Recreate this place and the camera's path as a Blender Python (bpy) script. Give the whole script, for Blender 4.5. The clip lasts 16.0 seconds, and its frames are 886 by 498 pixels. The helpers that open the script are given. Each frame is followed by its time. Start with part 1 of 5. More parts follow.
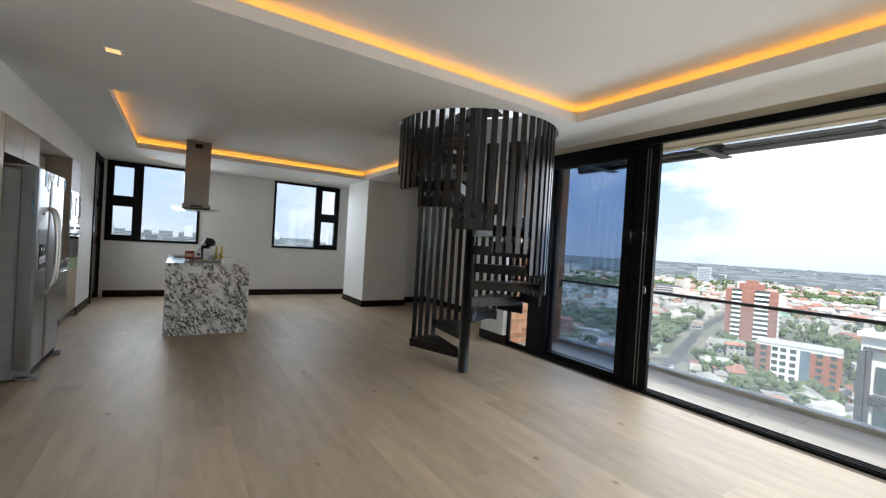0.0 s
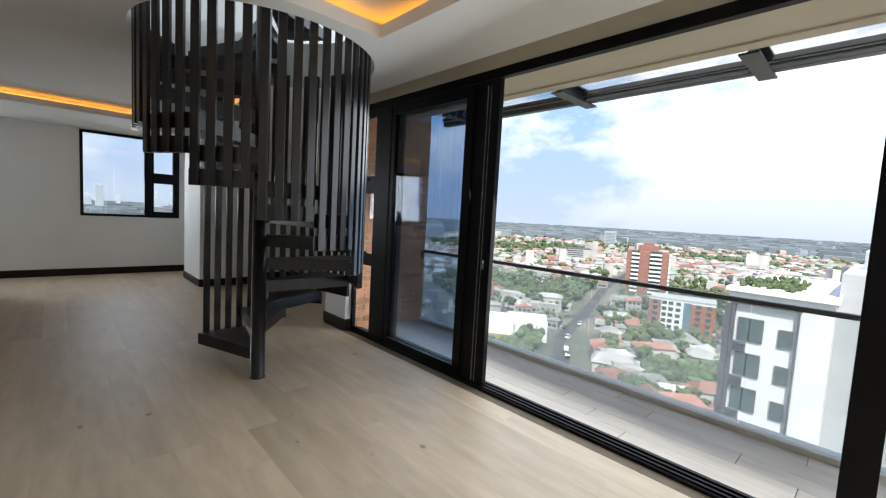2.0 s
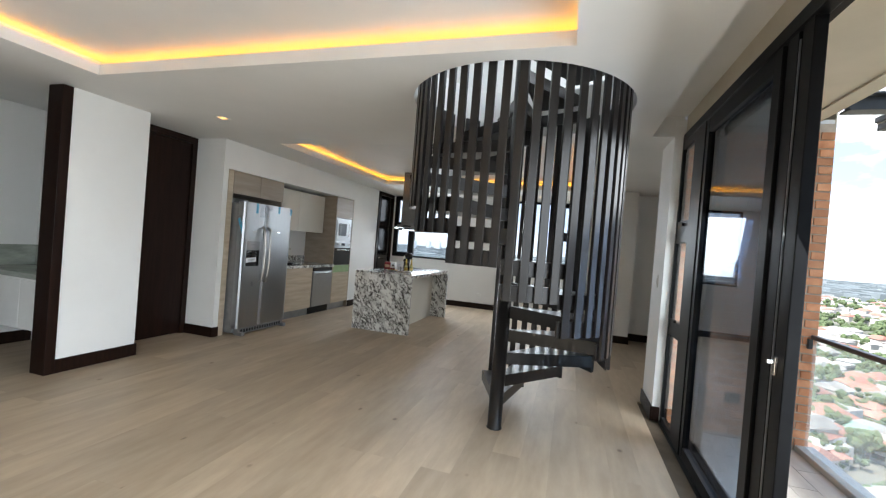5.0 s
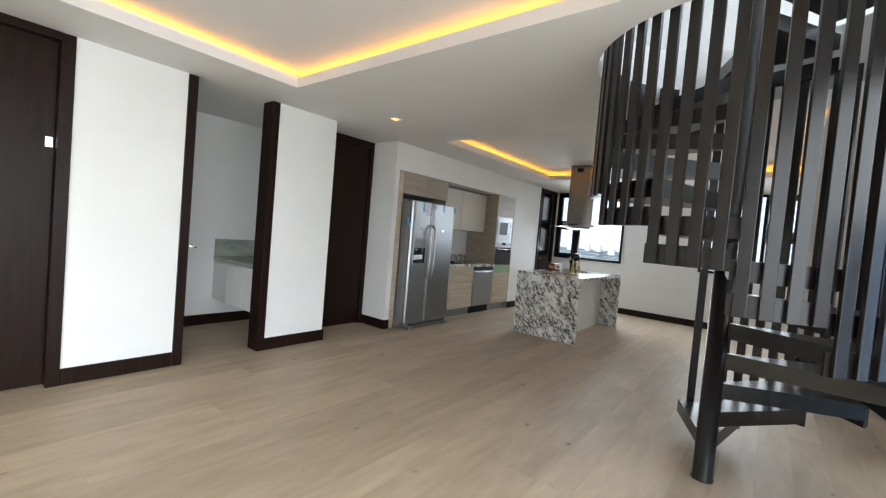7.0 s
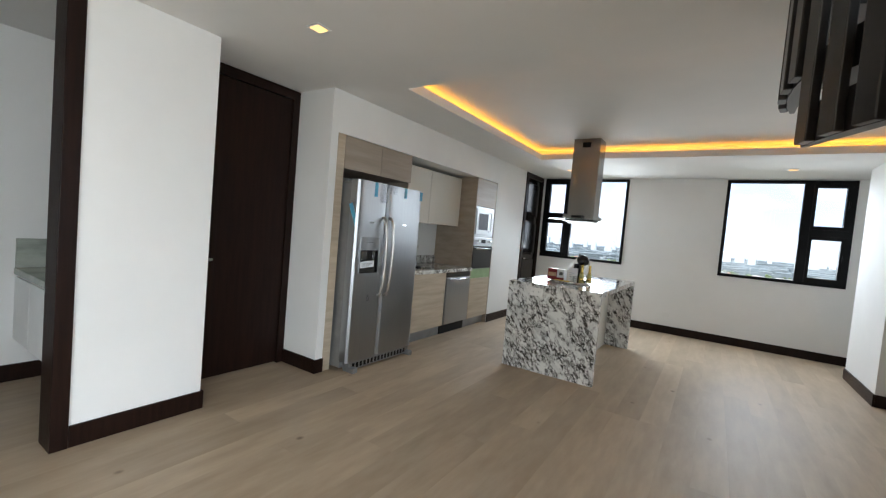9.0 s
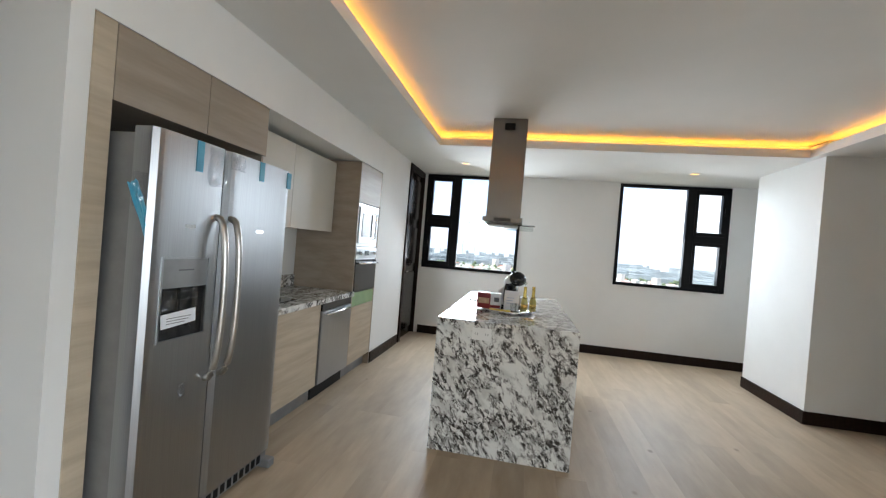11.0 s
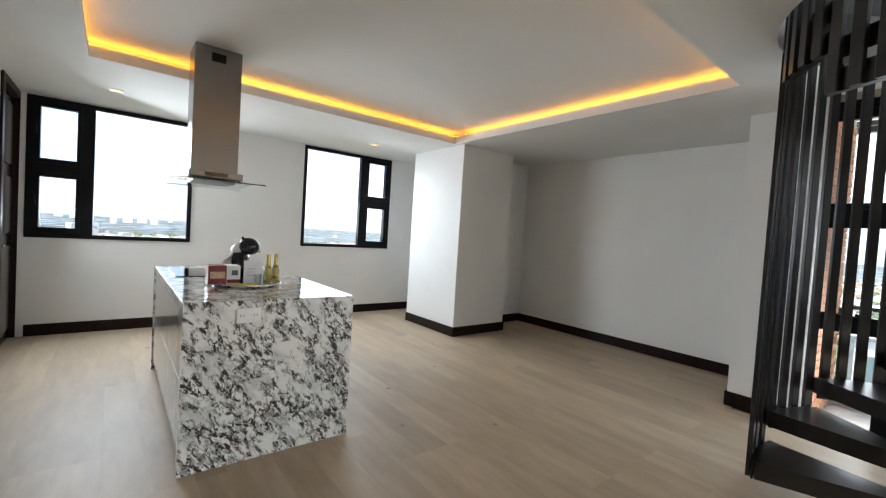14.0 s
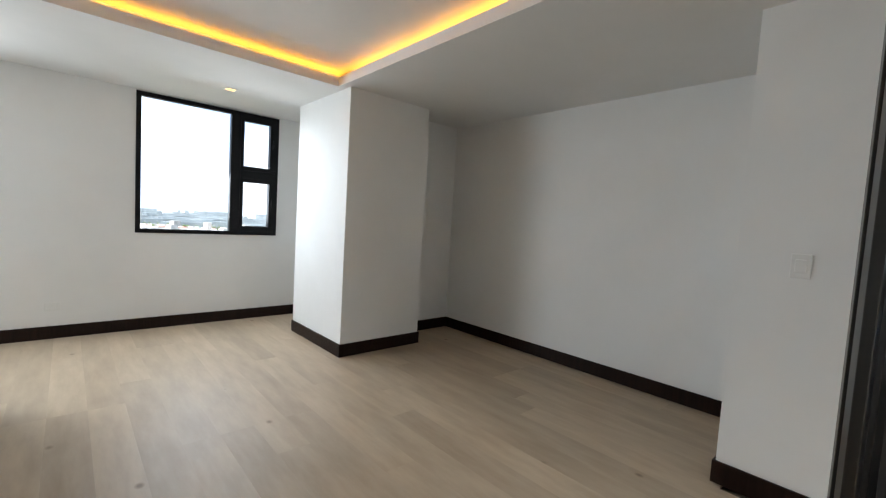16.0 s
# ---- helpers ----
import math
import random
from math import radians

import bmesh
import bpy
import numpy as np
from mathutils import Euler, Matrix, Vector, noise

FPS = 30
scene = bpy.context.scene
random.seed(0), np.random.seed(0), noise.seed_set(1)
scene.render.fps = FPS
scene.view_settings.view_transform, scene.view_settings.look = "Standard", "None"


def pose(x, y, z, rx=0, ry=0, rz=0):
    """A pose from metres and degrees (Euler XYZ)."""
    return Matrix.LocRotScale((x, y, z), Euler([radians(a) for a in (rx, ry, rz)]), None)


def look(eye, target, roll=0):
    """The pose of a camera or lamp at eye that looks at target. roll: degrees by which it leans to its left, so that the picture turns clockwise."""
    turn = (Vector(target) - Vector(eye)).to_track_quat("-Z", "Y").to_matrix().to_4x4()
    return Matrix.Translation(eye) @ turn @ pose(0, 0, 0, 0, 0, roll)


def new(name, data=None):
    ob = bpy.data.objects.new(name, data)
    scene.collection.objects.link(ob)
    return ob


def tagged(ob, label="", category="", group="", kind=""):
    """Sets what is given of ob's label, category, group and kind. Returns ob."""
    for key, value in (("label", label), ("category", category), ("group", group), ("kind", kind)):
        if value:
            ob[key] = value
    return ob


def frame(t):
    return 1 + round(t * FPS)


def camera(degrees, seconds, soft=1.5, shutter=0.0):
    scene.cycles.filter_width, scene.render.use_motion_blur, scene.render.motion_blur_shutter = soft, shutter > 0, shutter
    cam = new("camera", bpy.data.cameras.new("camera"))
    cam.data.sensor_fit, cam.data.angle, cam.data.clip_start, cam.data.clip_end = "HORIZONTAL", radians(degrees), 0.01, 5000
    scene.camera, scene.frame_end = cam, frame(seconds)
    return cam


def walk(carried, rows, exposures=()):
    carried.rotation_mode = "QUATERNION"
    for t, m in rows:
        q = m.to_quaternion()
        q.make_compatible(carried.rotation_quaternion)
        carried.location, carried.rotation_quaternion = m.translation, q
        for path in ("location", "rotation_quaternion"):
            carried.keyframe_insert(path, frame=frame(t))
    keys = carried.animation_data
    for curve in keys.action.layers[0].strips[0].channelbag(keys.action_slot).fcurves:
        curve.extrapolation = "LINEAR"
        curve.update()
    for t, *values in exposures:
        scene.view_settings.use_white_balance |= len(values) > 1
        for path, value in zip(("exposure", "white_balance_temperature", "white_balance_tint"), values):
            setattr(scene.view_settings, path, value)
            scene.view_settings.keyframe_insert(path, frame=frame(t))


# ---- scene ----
cam = camera(93.7, 16.0, soft=1.25)
PATH = [
    (0, (-1.009, -0.099, 1.356), (0.072, 1.584, 1.334), 3.5),
    (0.5, (-0.777, -0.086, 1.344), (0.427, 1.509, 1.258), 3.2),
    (0.7, (-0.657, -0.031, 1.333), (0.594, 1.526, 1.233), 3.3),
    (1, (-0.402, -0.027, 1.367), (0.895, 1.489, 1.233), 3.2),
    (1.5, (0.031, 0.002, 1.371), (1.389, 1.463, 1.221), 3.3),
    (2, (0.453, 0.089, 1.402), (1.817, 1.543, 1.242), 3.2),
    (2.5, (0.868, 0.114, 1.415), (2.17, 1.624, 1.262), 3.2),
    (3, (1.316, 0.141, 1.409), (2.434, 1.794, 1.288), 3.3),
    (3.5, (1.611, 0.27, 1.44), (2.441, 2.087, 1.347), 3.9),
    (4, (1.852, 0.345, 1.458), (2.235, 2.307, 1.39), 4.0),
    (4.5, (1.977, 0.289, 1.438), (1.842, 2.284, 1.407), 4.3),
    (5, (2.124, 0.181, 1.427), (1.535, 2.092, 1.406), 4.6),
    (7.5, (1.612, 0.716, 1.367), (0.362, 2.275, 1.286), 4.9),
    (8, (1.258, 1.1, 1.372), (0.054, 2.695, 1.289), 4.9),
    (8.2, (1.142, 1.254, 1.399), (-0.043, 2.862, 1.309), 4.9),
    (10.3, (-0.101, 2.877, 1.402), (-0.836, 4.736, 1.366), 4.8),
    (10.5, (-0.255, 2.982, 1.421), (-0.898, 4.876, 1.396), 4.7),
    (11, (-0.567, 3.24, 1.413), (-0.941, 5.205, 1.398), 4.7),
    (11.5, (-0.847, 3.363, 1.397), (-0.886, 5.363, 1.406), 4.3),
    (12, (-1.099, 3.436, 1.362), (-0.777, 5.41, 1.374), 4.3),
    (12.5, (-1.274, 3.547, 1.382), (-0.61, 5.434, 1.382), 3.9),
    (13, (-1.417, 3.577, 1.375), (-0.485, 5.346, 1.362), 3.9),
    (13.5, (-1.495, 3.534, 1.37), (-0.376, 5.191, 1.327), 3.8),
    (14, (-1.394, 3.594, 1.359), (-0.151, 5.159, 1.288), 3.6),
    (14.5, (-1.093, 3.738, 1.372), (0.219, 5.244, 1.282), 3.7),
    (15, (-0.699, 3.93, 1.355), (0.654, 5.399, 1.249), 3.6),
    (15.2, (-0.548, 4.009, 1.362), (0.816, 5.468, 1.25), 3.7),
    (15.5, (-0.262, 4.07, 1.345), (1.1, 5.53, 1.225), 3.4),
    (16, (0.239, 4.25, 1.357), (1.582, 5.727, 1.229), 3.4),
]
walk(cam, [(t, look(eye, target, roll)) for t, eye, target, roll in PATH], [(0.0, 1.9), (1.0, 1.9), (2.0, 1.7), (3.0, 1.15), (4.0, 1.35), (4.5, 1.95), (5.0, 2.45), (7.5, 2.5), (8.2, 2.5), (10.3, 2.74), (13.0, 2.7), (15.0, 2.85), (16.0, 2.8)])

# ---- world, sun, exposure ----
world = bpy.data.worlds.new("world")
scene.world = world
world.use_nodes = True
wn, wl = world.node_tree.nodes, world.node_tree.links
wn.clear()
w_out = wn.new("ShaderNodeOutputWorld")
w_bg = wn.new("ShaderNodeBackground")
w_sky = wn.new("ShaderNodeTexSky")
w_sky.sky_type = "NISHITA"
w_sky.sun_disc = False
w_sky.sun_elevation = radians(52)
w_sky.sun_rotation = radians(205)
w_sky.altitude = 1500
w_sky.dust_density = 1.2
w_tc = wn.new("ShaderNodeTexCoord")
w_map = wn.new("ShaderNodeMapping")
w_map.inputs["Scale"].default_value = (1.0, 1.0, 1.9)
w_noise = wn.new("ShaderNodeTexNoise")
w_noise.inputs["Scale"].default_value = 3.4
w_noise.inputs["Detail"].default_value = 9.0
w_noise.inputs["Roughness"].default_value = 0.56
w_ramp = wn.new("ShaderNodeValToRGB")
w_ramp.color_ramp.elements[0].position = 0.48
w_ramp.color_ramp.elements[1].position = 0.60
w_mix = wn.new("ShaderNodeMixRGB")
w_mix.inputs["Color2"].default_value = (3.3, 3.36, 3.45, 1)
wl.new(w_tc.outputs["Generated"], w_map.inputs["Vector"])
wl.new(w_map.outputs["Vector"], w_noise.inputs["Vector"])
# the cloud closes up towards the east
w_dot = wn.new("ShaderNodeVectorMath")
w_dot.operation = "DOT_PRODUCT"
w_dot.inputs[1].default_value = (0.99, 0.12, 0.0)
w_east = wn.new("ShaderNodeMapRange")
w_east.inputs["From Min"].default_value, w_east.inputs["From Max"].default_value = 0.80, 0.99
w_east.inputs["To Min"].default_value, w_east.inputs["To Max"].default_value = 0.0, 0.13
w_sum = wn.new("ShaderNodeMath")
w_sum.operation = "ADD"
wl.new(w_tc.outputs["Generated"], w_dot.inputs[0])
wl.new(w_dot.outputs["Value"], w_east.inputs["Value"])
wl.new(w_noise.outputs["Fac"], w_sum.inputs[0])
wl.new(w_east.outputs["Result"], w_sum.inputs[1])
wl.new(w_sum.outputs["Value"], w_ramp.inputs["Fac"])
wl.new(w_ramp.outputs["Color"], w_mix.inputs["Fac"])
# pale haze thickens towards the horizon
w_sep = wn.new("ShaderNodeSeparateXYZ")
w_low = wn.new("ShaderNodeMapRange")
w_low.inputs["From Min"].default_value, w_low.inputs["From Max"].default_value = 0.0, 0.28
w_low.inputs["To Min"].default_value, w_low.inputs["To Max"].default_value = 0.88, 0.0
w_air = wn.new("ShaderNodeMixRGB")
w_air.inputs["Color2"].default_value = (1.55, 1.8, 2.15, 1)
wl.new(w_tc.outputs["Generated"], w_sep.inputs[0])
wl.new(w_sep.outputs["Z"], w_low.inputs["Value"])
wl.new(w_low.outputs["Result"], w_air.inputs["Fac"])
wl.new(w_mix.outputs["Color"], w_air.inputs["Color1"])
wl.new(w_air.outputs["Color"], w_bg.inputs["Color"])
# hazy air keeps the low sky from growing brighter than the clouds
w_haze = wn.new("ShaderNodeMixRGB")
w_haze.blend_type = "DARKEN"
w_haze.inputs["Fac"].default_value = 1.0
w_haze.inputs["Color2"].default_value = (1.0, 1.62, 2.65, 1)
wl.new(w_sky.outputs["Color"], w_haze.inputs["Color1"])
wl.new(w_haze.outputs["Color"], w_mix.inputs["Color1"])
w_bg.inputs["Strength"].default_value = 0.14
wl.new(w_bg.outputs["Background"], w_out.inputs["Surface"])

sun = new("sun", bpy.data.lights.new("sun", "SUN"))
sun.data.energy = 2.4
sun.data.angle = radians(0.6)
sun.data.color = (1.0, 0.95, 0.87)
sun.matrix_world = look((-60, -40, 100), (0, 0, 0))


# added area lamp for daylight through the unseen glazing behind the camera
day = new("daylight_fill", bpy.data.lights.new("daylight_fill", "AREA"))
day.data.shape, day.data.size, day.data.size_y = "RECTANGLE", 3.7, 2.3
day.data.energy = 42.0
day.data.spread = radians(130)
day.data.color = (0.86, 0.945, 1.0)
day.matrix_world = look((2.96, -2.1, 1.27), (0.0, -1.4, -1.3))

# added area lamps in the two north windows, boosting the sky light that enters
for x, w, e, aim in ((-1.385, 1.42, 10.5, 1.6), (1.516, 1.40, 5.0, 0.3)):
    sky_lamp = new("daylight_fill", bpy.data.lights.new("daylight_fill", "AREA"))
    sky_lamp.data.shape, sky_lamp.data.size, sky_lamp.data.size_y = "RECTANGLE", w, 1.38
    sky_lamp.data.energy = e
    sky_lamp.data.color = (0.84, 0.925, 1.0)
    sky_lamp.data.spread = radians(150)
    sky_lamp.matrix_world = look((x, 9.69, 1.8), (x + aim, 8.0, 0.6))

# added fill lamp: sky light through open terrace glazing and the leaves beside it
gap = new("daylight_fill", bpy.data.lights.new("daylight_fill", "AREA"))
gap.data.shape, gap.data.size, gap.data.size_y = "RECTANGLE", 4.0, 2.3
gap.data.energy = 21.0
gap.data.spread = radians(160)
gap.data.color = (0.88, 0.95, 1.0)
gap.matrix_world = look((3.16, 2.2, 1.27), (0.5, 2.4, 0.0))

# added lamp for sky light through the assumed open side of the upper landing
loft = new("daylight_fill", bpy.data.lights.new("daylight_fill", "AREA"))
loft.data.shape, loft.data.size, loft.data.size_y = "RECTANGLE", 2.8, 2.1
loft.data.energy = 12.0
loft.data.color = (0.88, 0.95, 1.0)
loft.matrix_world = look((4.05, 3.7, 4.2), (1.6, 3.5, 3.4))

# ---- materials ----


def base_mat(name):
    m = bpy.data.materials.new(name)
    m.use_nodes = True
    nt = m.node_tree
    b = nt.nodes["Principled BSDF"]
    return m, nt.nodes, nt.links, b


def surface(name, a, b=None, rough=0.5, metal=0.0, scale=6.0, stretch=(1, 1, 1), bump=0.0, bump_scale=60.0,
            vary=0.0, detail=6.0, rough_var=0.0, lo=0.35, hi=0.65, island=False, coat=0.0, spec=0.5):
    """A two-tone noise surface in metres, with fine relief and a small change from piece to piece."""
    m, n, l, p = base_mat(name)
    b = b or a
    geo = n.new("ShaderNodeNewGeometry")
    mp = n.new("ShaderNodeMapping")
    mp.inputs["Scale"].default_value = stretch
    vec = mp.outputs["Vector"]
    if vary:
        info = n.new("ShaderNodeObjectInfo")
        rnd = geo.outputs["Random Per Island"] if island else info.outputs["Random"]
        off = n.new("ShaderNodeVectorMath")
        off.operation = "MULTIPLY_ADD"
        comb = n.new("ShaderNodeCombineXYZ")
        for i in range(3):
            l.new(rnd, comb.inputs[i])
        off.inputs[1].default_value = (37, 53, 29)
        l.new(comb.outputs[0], off.inputs[0])
        l.new(geo.outputs["Position"], off.inputs[2])
        l.new(off.outputs[0], mp.inputs["Vector"])
    else:
        l.new(geo.outputs["Position"], mp.inputs["Vector"])
    no = n.new("ShaderNodeTexNoise")
    no.inputs["Scale"].default_value = scale
    no.inputs["Detail"].default_value = detail
    no.inputs["Roughness"].default_value = 0.6
    l.new(vec, no.inputs["Vector"])
    ramp = n.new("ShaderNodeValToRGB")
    ramp.color_ramp.elements[0].position, ramp.color_ramp.elements[1].position = lo, hi
    ramp.color_ramp.elements[0].color, ramp.color_ramp.elements[1].color = (*a, 1), (*b, 1)
    l.new(no.outputs["Fac"], ramp.inputs["Fac"])
    col = ramp.outputs["Color"]
    if vary:
        hsv = n.new("ShaderNodeHueSaturation")
        mr = n.new("ShaderNodeMapRange")
        mr.inputs["To Min"].default_value, mr.inputs["To Max"].default_value = 1 - vary, 1 + vary
        l.new(rnd, mr.inputs["Value"])
        l.new(mr.outputs["Result"], hsv.inputs["Value"])
        l.new(col, hsv.inputs["Color"])
        col = hsv.outputs["Color"]
    l.new(col, p.inputs["Base Color"])
    p.inputs["Metallic"].default_value = metal
    p.inputs["Roughness"].default_value = rough
    p.inputs["Coat Weight"].default_value = coat
    p.inputs["Specular IOR Level"].default_value = spec
    if rough_var:
        r2 = n.new("ShaderNodeMapRange")
        r2.inputs["To Min"].default_value, r2.inputs["To Max"].default_value = rough - rough_var, rough + rough_var
        l.new(no.outputs["Fac"], r2.inputs["Value"])
        l.new(r2.outputs["Result"], p.inputs["Roughness"])
    if bump:
        n2 = n.new("ShaderNodeTexNoise")
        n2.inputs["Scale"].default_value = bump_scale
        n2.inputs["Detail"].default_value = 4
        l.new(vec, n2.inputs["Vector"])
        bp = n.new("ShaderNodeBump")
        bp.inputs["Strength"].default_value = bump
        bp.inputs["Distance"].default_value = 0.004
        l.new(n2.outputs["Fac"], bp.inputs["Height"])
        l.new(bp.outputs["Normal"], p.inputs["Normal"])
    return m


def emitter(name, colour, strength):
    m, n, l, p = base_mat(name)
    p.inputs["Base Color"].default_value = (*colour, 1)
    p.inputs["Emission Color"].default_value = (*colour, 1)
    p.inputs["Emission Strength"].default_value = strength
    return m


def pane_glass(name, tint):
    """Thin flat window glass: a slight tint, and gloss that grows towards grazing angles."""
    m, n, l, p = base_mat(name)
    n.remove(p)
    clear, gloss, mix = n.new("ShaderNodeBsdfTransparent"), n.new("ShaderNodeBsdfGlossy"), n.new("ShaderNodeMixShader")
    clear.inputs["Color"].default_value = (*[c ** 0.5 for c in tint], 1)
    gloss.inputs["Roughness"].default_value = 0.0
    lw, power, scale = n.new("ShaderNodeLayerWeight"), n.new("ShaderNodeMath"), n.new("ShaderNodeMath")
    lw.inputs["Blend"].default_value = 0.5
    power.operation, scale.operation = "POWER", "MULTIPLY_ADD"
    power.inputs[1].default_value = 5.0
    scale.inputs[1].default_value, scale.inputs[2].default_value = 0.96, 0.04
    l.new(lw.outputs["Facing"], power.inputs[0])
    l.new(power.outputs[0], scale.inputs[0])
    l.new(scale.outputs[0], mix.inputs[0])
    l.new(clear.outputs[0], mix.inputs[1])
    l.new(gloss.outputs[0], mix.inputs[2])
    l.new(mix.outputs[0], n["Material Output"].inputs["Surface"])
    return m


def solid_glass(name, tint):
    """Curved or thick glass that bends the light."""
    m, n, l, p = base_mat(name)
    n.remove(p)
    gl = n.new("ShaderNodeBsdfGlass")
    gl.inputs["Color"].default_value = (*[c ** 0.5 for c in tint], 1)
    gl.inputs["Roughness"].default_value = 0.0
    gl.inputs["IOR"].default_value = 1.45
    l.new(gl.outputs[0], n["Material Output"].inputs["Surface"])
    return m


def veiled_glass(name, tint, veil):
    """Glass with a thin even translucent layer that scatters daylight, added as painted haze."""
    m = pane_glass(name, tint)
    n, l = m.node_tree.nodes, m.node_tree.links
    glass = n["Material Output"].inputs["Surface"].links[0].from_socket
    geo, no, mr = n.new("ShaderNodeNewGeometry"), n.new("ShaderNodeTexNoise"), n.new("ShaderNodeMapRange")
    no.inputs["Scale"].default_value, no.inputs["Detail"].default_value = 2.2, 6
    l.new(geo.outputs["Position"], no.inputs["Vector"])
    mr.inputs["From Min"].default_value, mr.inputs["From Max"].default_value = 0.3, 0.7
    mr.inputs["To Min"].default_value, mr.inputs["To Max"].default_value = veil * 0.7, veil * 1.3
    l.new(no.outputs["Fac"], mr.inputs["Value"])
    tr, mx = n.new("ShaderNodeBsdfTranslucent"), n.new("ShaderNodeMixShader")
    tr.inputs["Color"].default_value = (0.82, 0.85, 0.86, 1)
    l.new(mr.outputs["Result"], mx.inputs[0])
    l.new(glass, mx.inputs[1])
    l.new(tr.outputs[0], mx.inputs[2])
    l.new(mx.outputs[0], n["Material Output"].inputs["Surface"])
    return m


def granite(name):
    """White stone with clouds of grey and black flecks that run in drifts."""
    m, n, l, p = base_mat(name)
    geo = n.new("ShaderNodeNewGeometry")
    turn = n.new("ShaderNodeMapping")
    turn.inputs["Rotation"].default_value = (0.35, 0.55, 0.45)
    mp = n.new("ShaderNodeMapping")
    mp.inputs["Scale"].default_value = (1.25, 1.15, 0.60)
    l.new(geo.outputs["Position"], turn.inputs["Vector"])
    l.new(turn.outputs["Vector"], mp.inputs["Vector"])

    def noise_at(scale, detail, rough, dist):
        t = n.new("ShaderNodeTexNoise")
        t.inputs["Scale"].default_value, t.inputs["Detail"].default_value = scale, detail
        t.inputs["Roughness"].default_value, t.inputs["Distortion"].default_value = rough, dist
        l.new(mp.outputs["Vector"], t.inputs["Vector"])
        return t.outputs["Fac"]

    def ramp_of(f, lo, hi, a, b):
        r = n.new("ShaderNodeValToRGB")
        r.color_ramp.elements[0].position, r.color_ramp.elements[1].position = lo, hi
        r.color_ramp.elements[0].color, r.color_ramp.elements[1].color = (*a, 1), (*b, 1)
        l.new(f, r.inputs["Fac"])
        return r.outputs["Color"]

    white = ramp_of(noise_at(9, 5, 0.6, 0.3), 0.34, 0.52, (0.57, 0.575, 0.55), (0.78, 0.785, 0.755))
    grey = ramp_of(noise_at(31, 6, 0.68, 0.3), 0.485, 0.53, (0, 0, 0), (1, 1, 1))
    black = ramp_of(noise_at(36, 6, 0.70, 0.5), 0.50, 0.53, (0, 0, 0), (1, 1, 1))
    drift = ramp_of(noise_at(9.5, 4, 0.6, 0.5), 0.42, 0.52, (0.0, 0.0, 0.0), (1, 1, 1))

    def mul(a, b):
        x = n.new("ShaderNodeMixRGB")
        x.blend_type = "MULTIPLY"
        x.inputs["Fac"].default_value = 1
        l.new(a, x.inputs["Color1"])
        l.new(b, x.inputs["Color2"])
        return x.outputs["Color"]

    def mix(f, a, colour):
        x = n.new("ShaderNodeMixRGB")
        l.new(f, x.inputs["Fac"])
        l.new(a, x.inputs["Color1"])
        x.inputs["Color2"].default_value = (*colour, 1)
        return x.outputs["Color"]

    c = mix(mul(grey, drift), white, (0.33, 0.315, 0.30))
    c = mix(mul(black, drift), c, (0.055, 0.05, 0.045))
    l.new(c, p.inputs["Base Color"])
    p.inputs["Roughness"].default_value = 0.09
    return m


M_WALL = surface("white_paint", (0.76, 0.76, 0.745), (0.80, 0.80, 0.785), 0.62, scale=1.3, bump=0.06, bump_scale=220)
M_CEIL = surface("ceiling_paint", (0.74, 0.74, 0.725), (0.79, 0.785, 0.77), 0.75, scale=0.9, bump=0.05, bump_scale=180)
M_OAK = surface("oak_planks", (0.355, 0.274, 0.190), (0.462, 0.366, 0.264), 0.46, scale=3.0, stretch=(3.6, 0.7, 1), vary=0.11, bump=0.12, bump_scale=45, rough_var=0.07, lo=0.3, hi=0.7, spec=0.35)


def add_knots(m):
    """Dark oval knots here and there in the boards."""
    n, l = m.node_tree.nodes, m.node_tree.links
    p = n["Principled BSDF"]
    src = p.inputs["Base Color"].links[0].from_socket
    mp = next(x for x in n if x.bl_idname == "ShaderNodeMapping")
    mp2 = n.new("ShaderNodeMapping")
    mp2.inputs["Scale"].default_value = (0.30, 1.15, 1)
    l.new(mp.outputs["Vector"], mp2.inputs["Vector"])
    v = n.new("ShaderNodeTexVoronoi")
    v.inputs["Scale"].default_value = 2.7
    l.new(mp2.outputs["Vector"], v.inputs["Vector"])
    r = n.new("ShaderNodeValToRGB")
    r.color_ramp.elements[0].position, r.color_ramp.elements[1].position = 0.025, 0.07
    r.color_ramp.elements[0].color, r.color_ramp.elements[1].color = (0.75, 0.75, 0.75, 1), (0, 0, 0, 1)
    l.new(v.outputs["Distance"], r.inputs["Fac"])
    x = n.new("ShaderNodeMixRGB")
    l.new(r.outputs["Color"], x.inputs["Fac"])
    l.new(src, x.inputs["Color1"])
    x.inputs["Color2"].default_value = (0.13, 0.085, 0.055, 1)
    l.new(x.outputs["Color"], p.inputs["Base Color"])


add_knots(M_OAK)
M_GAP = surface("dark_joint", (0.10, 0.075, 0.05), (0.13, 0.10, 0.07), 0.9)
M_WENGE = surface("dark_stained_wood", (0.010, 0.0045, 0.0032), (0.018, 0.008, 0.0055), 0.36, scale=4, stretch=(9, 9, 0.6), bump=0.15, bump_scale=70, spec=0.16)
M_GREYOAK = surface("grey_oak_veneer", (0.265, 0.215, 0.165), (0.345, 0.285, 0.225), 0.42, scale=1.6, stretch=(2, 0.8, 9), bump=0.05, bump_scale=60)
M_PALEOAK = surface("pale_oak_veneer", (0.41, 0.335, 0.245), (0.53, 0.445, 0.335), 0.42, scale=1.8, stretch=(2, 0.8, 9), bump=0.05, bump_scale=60)
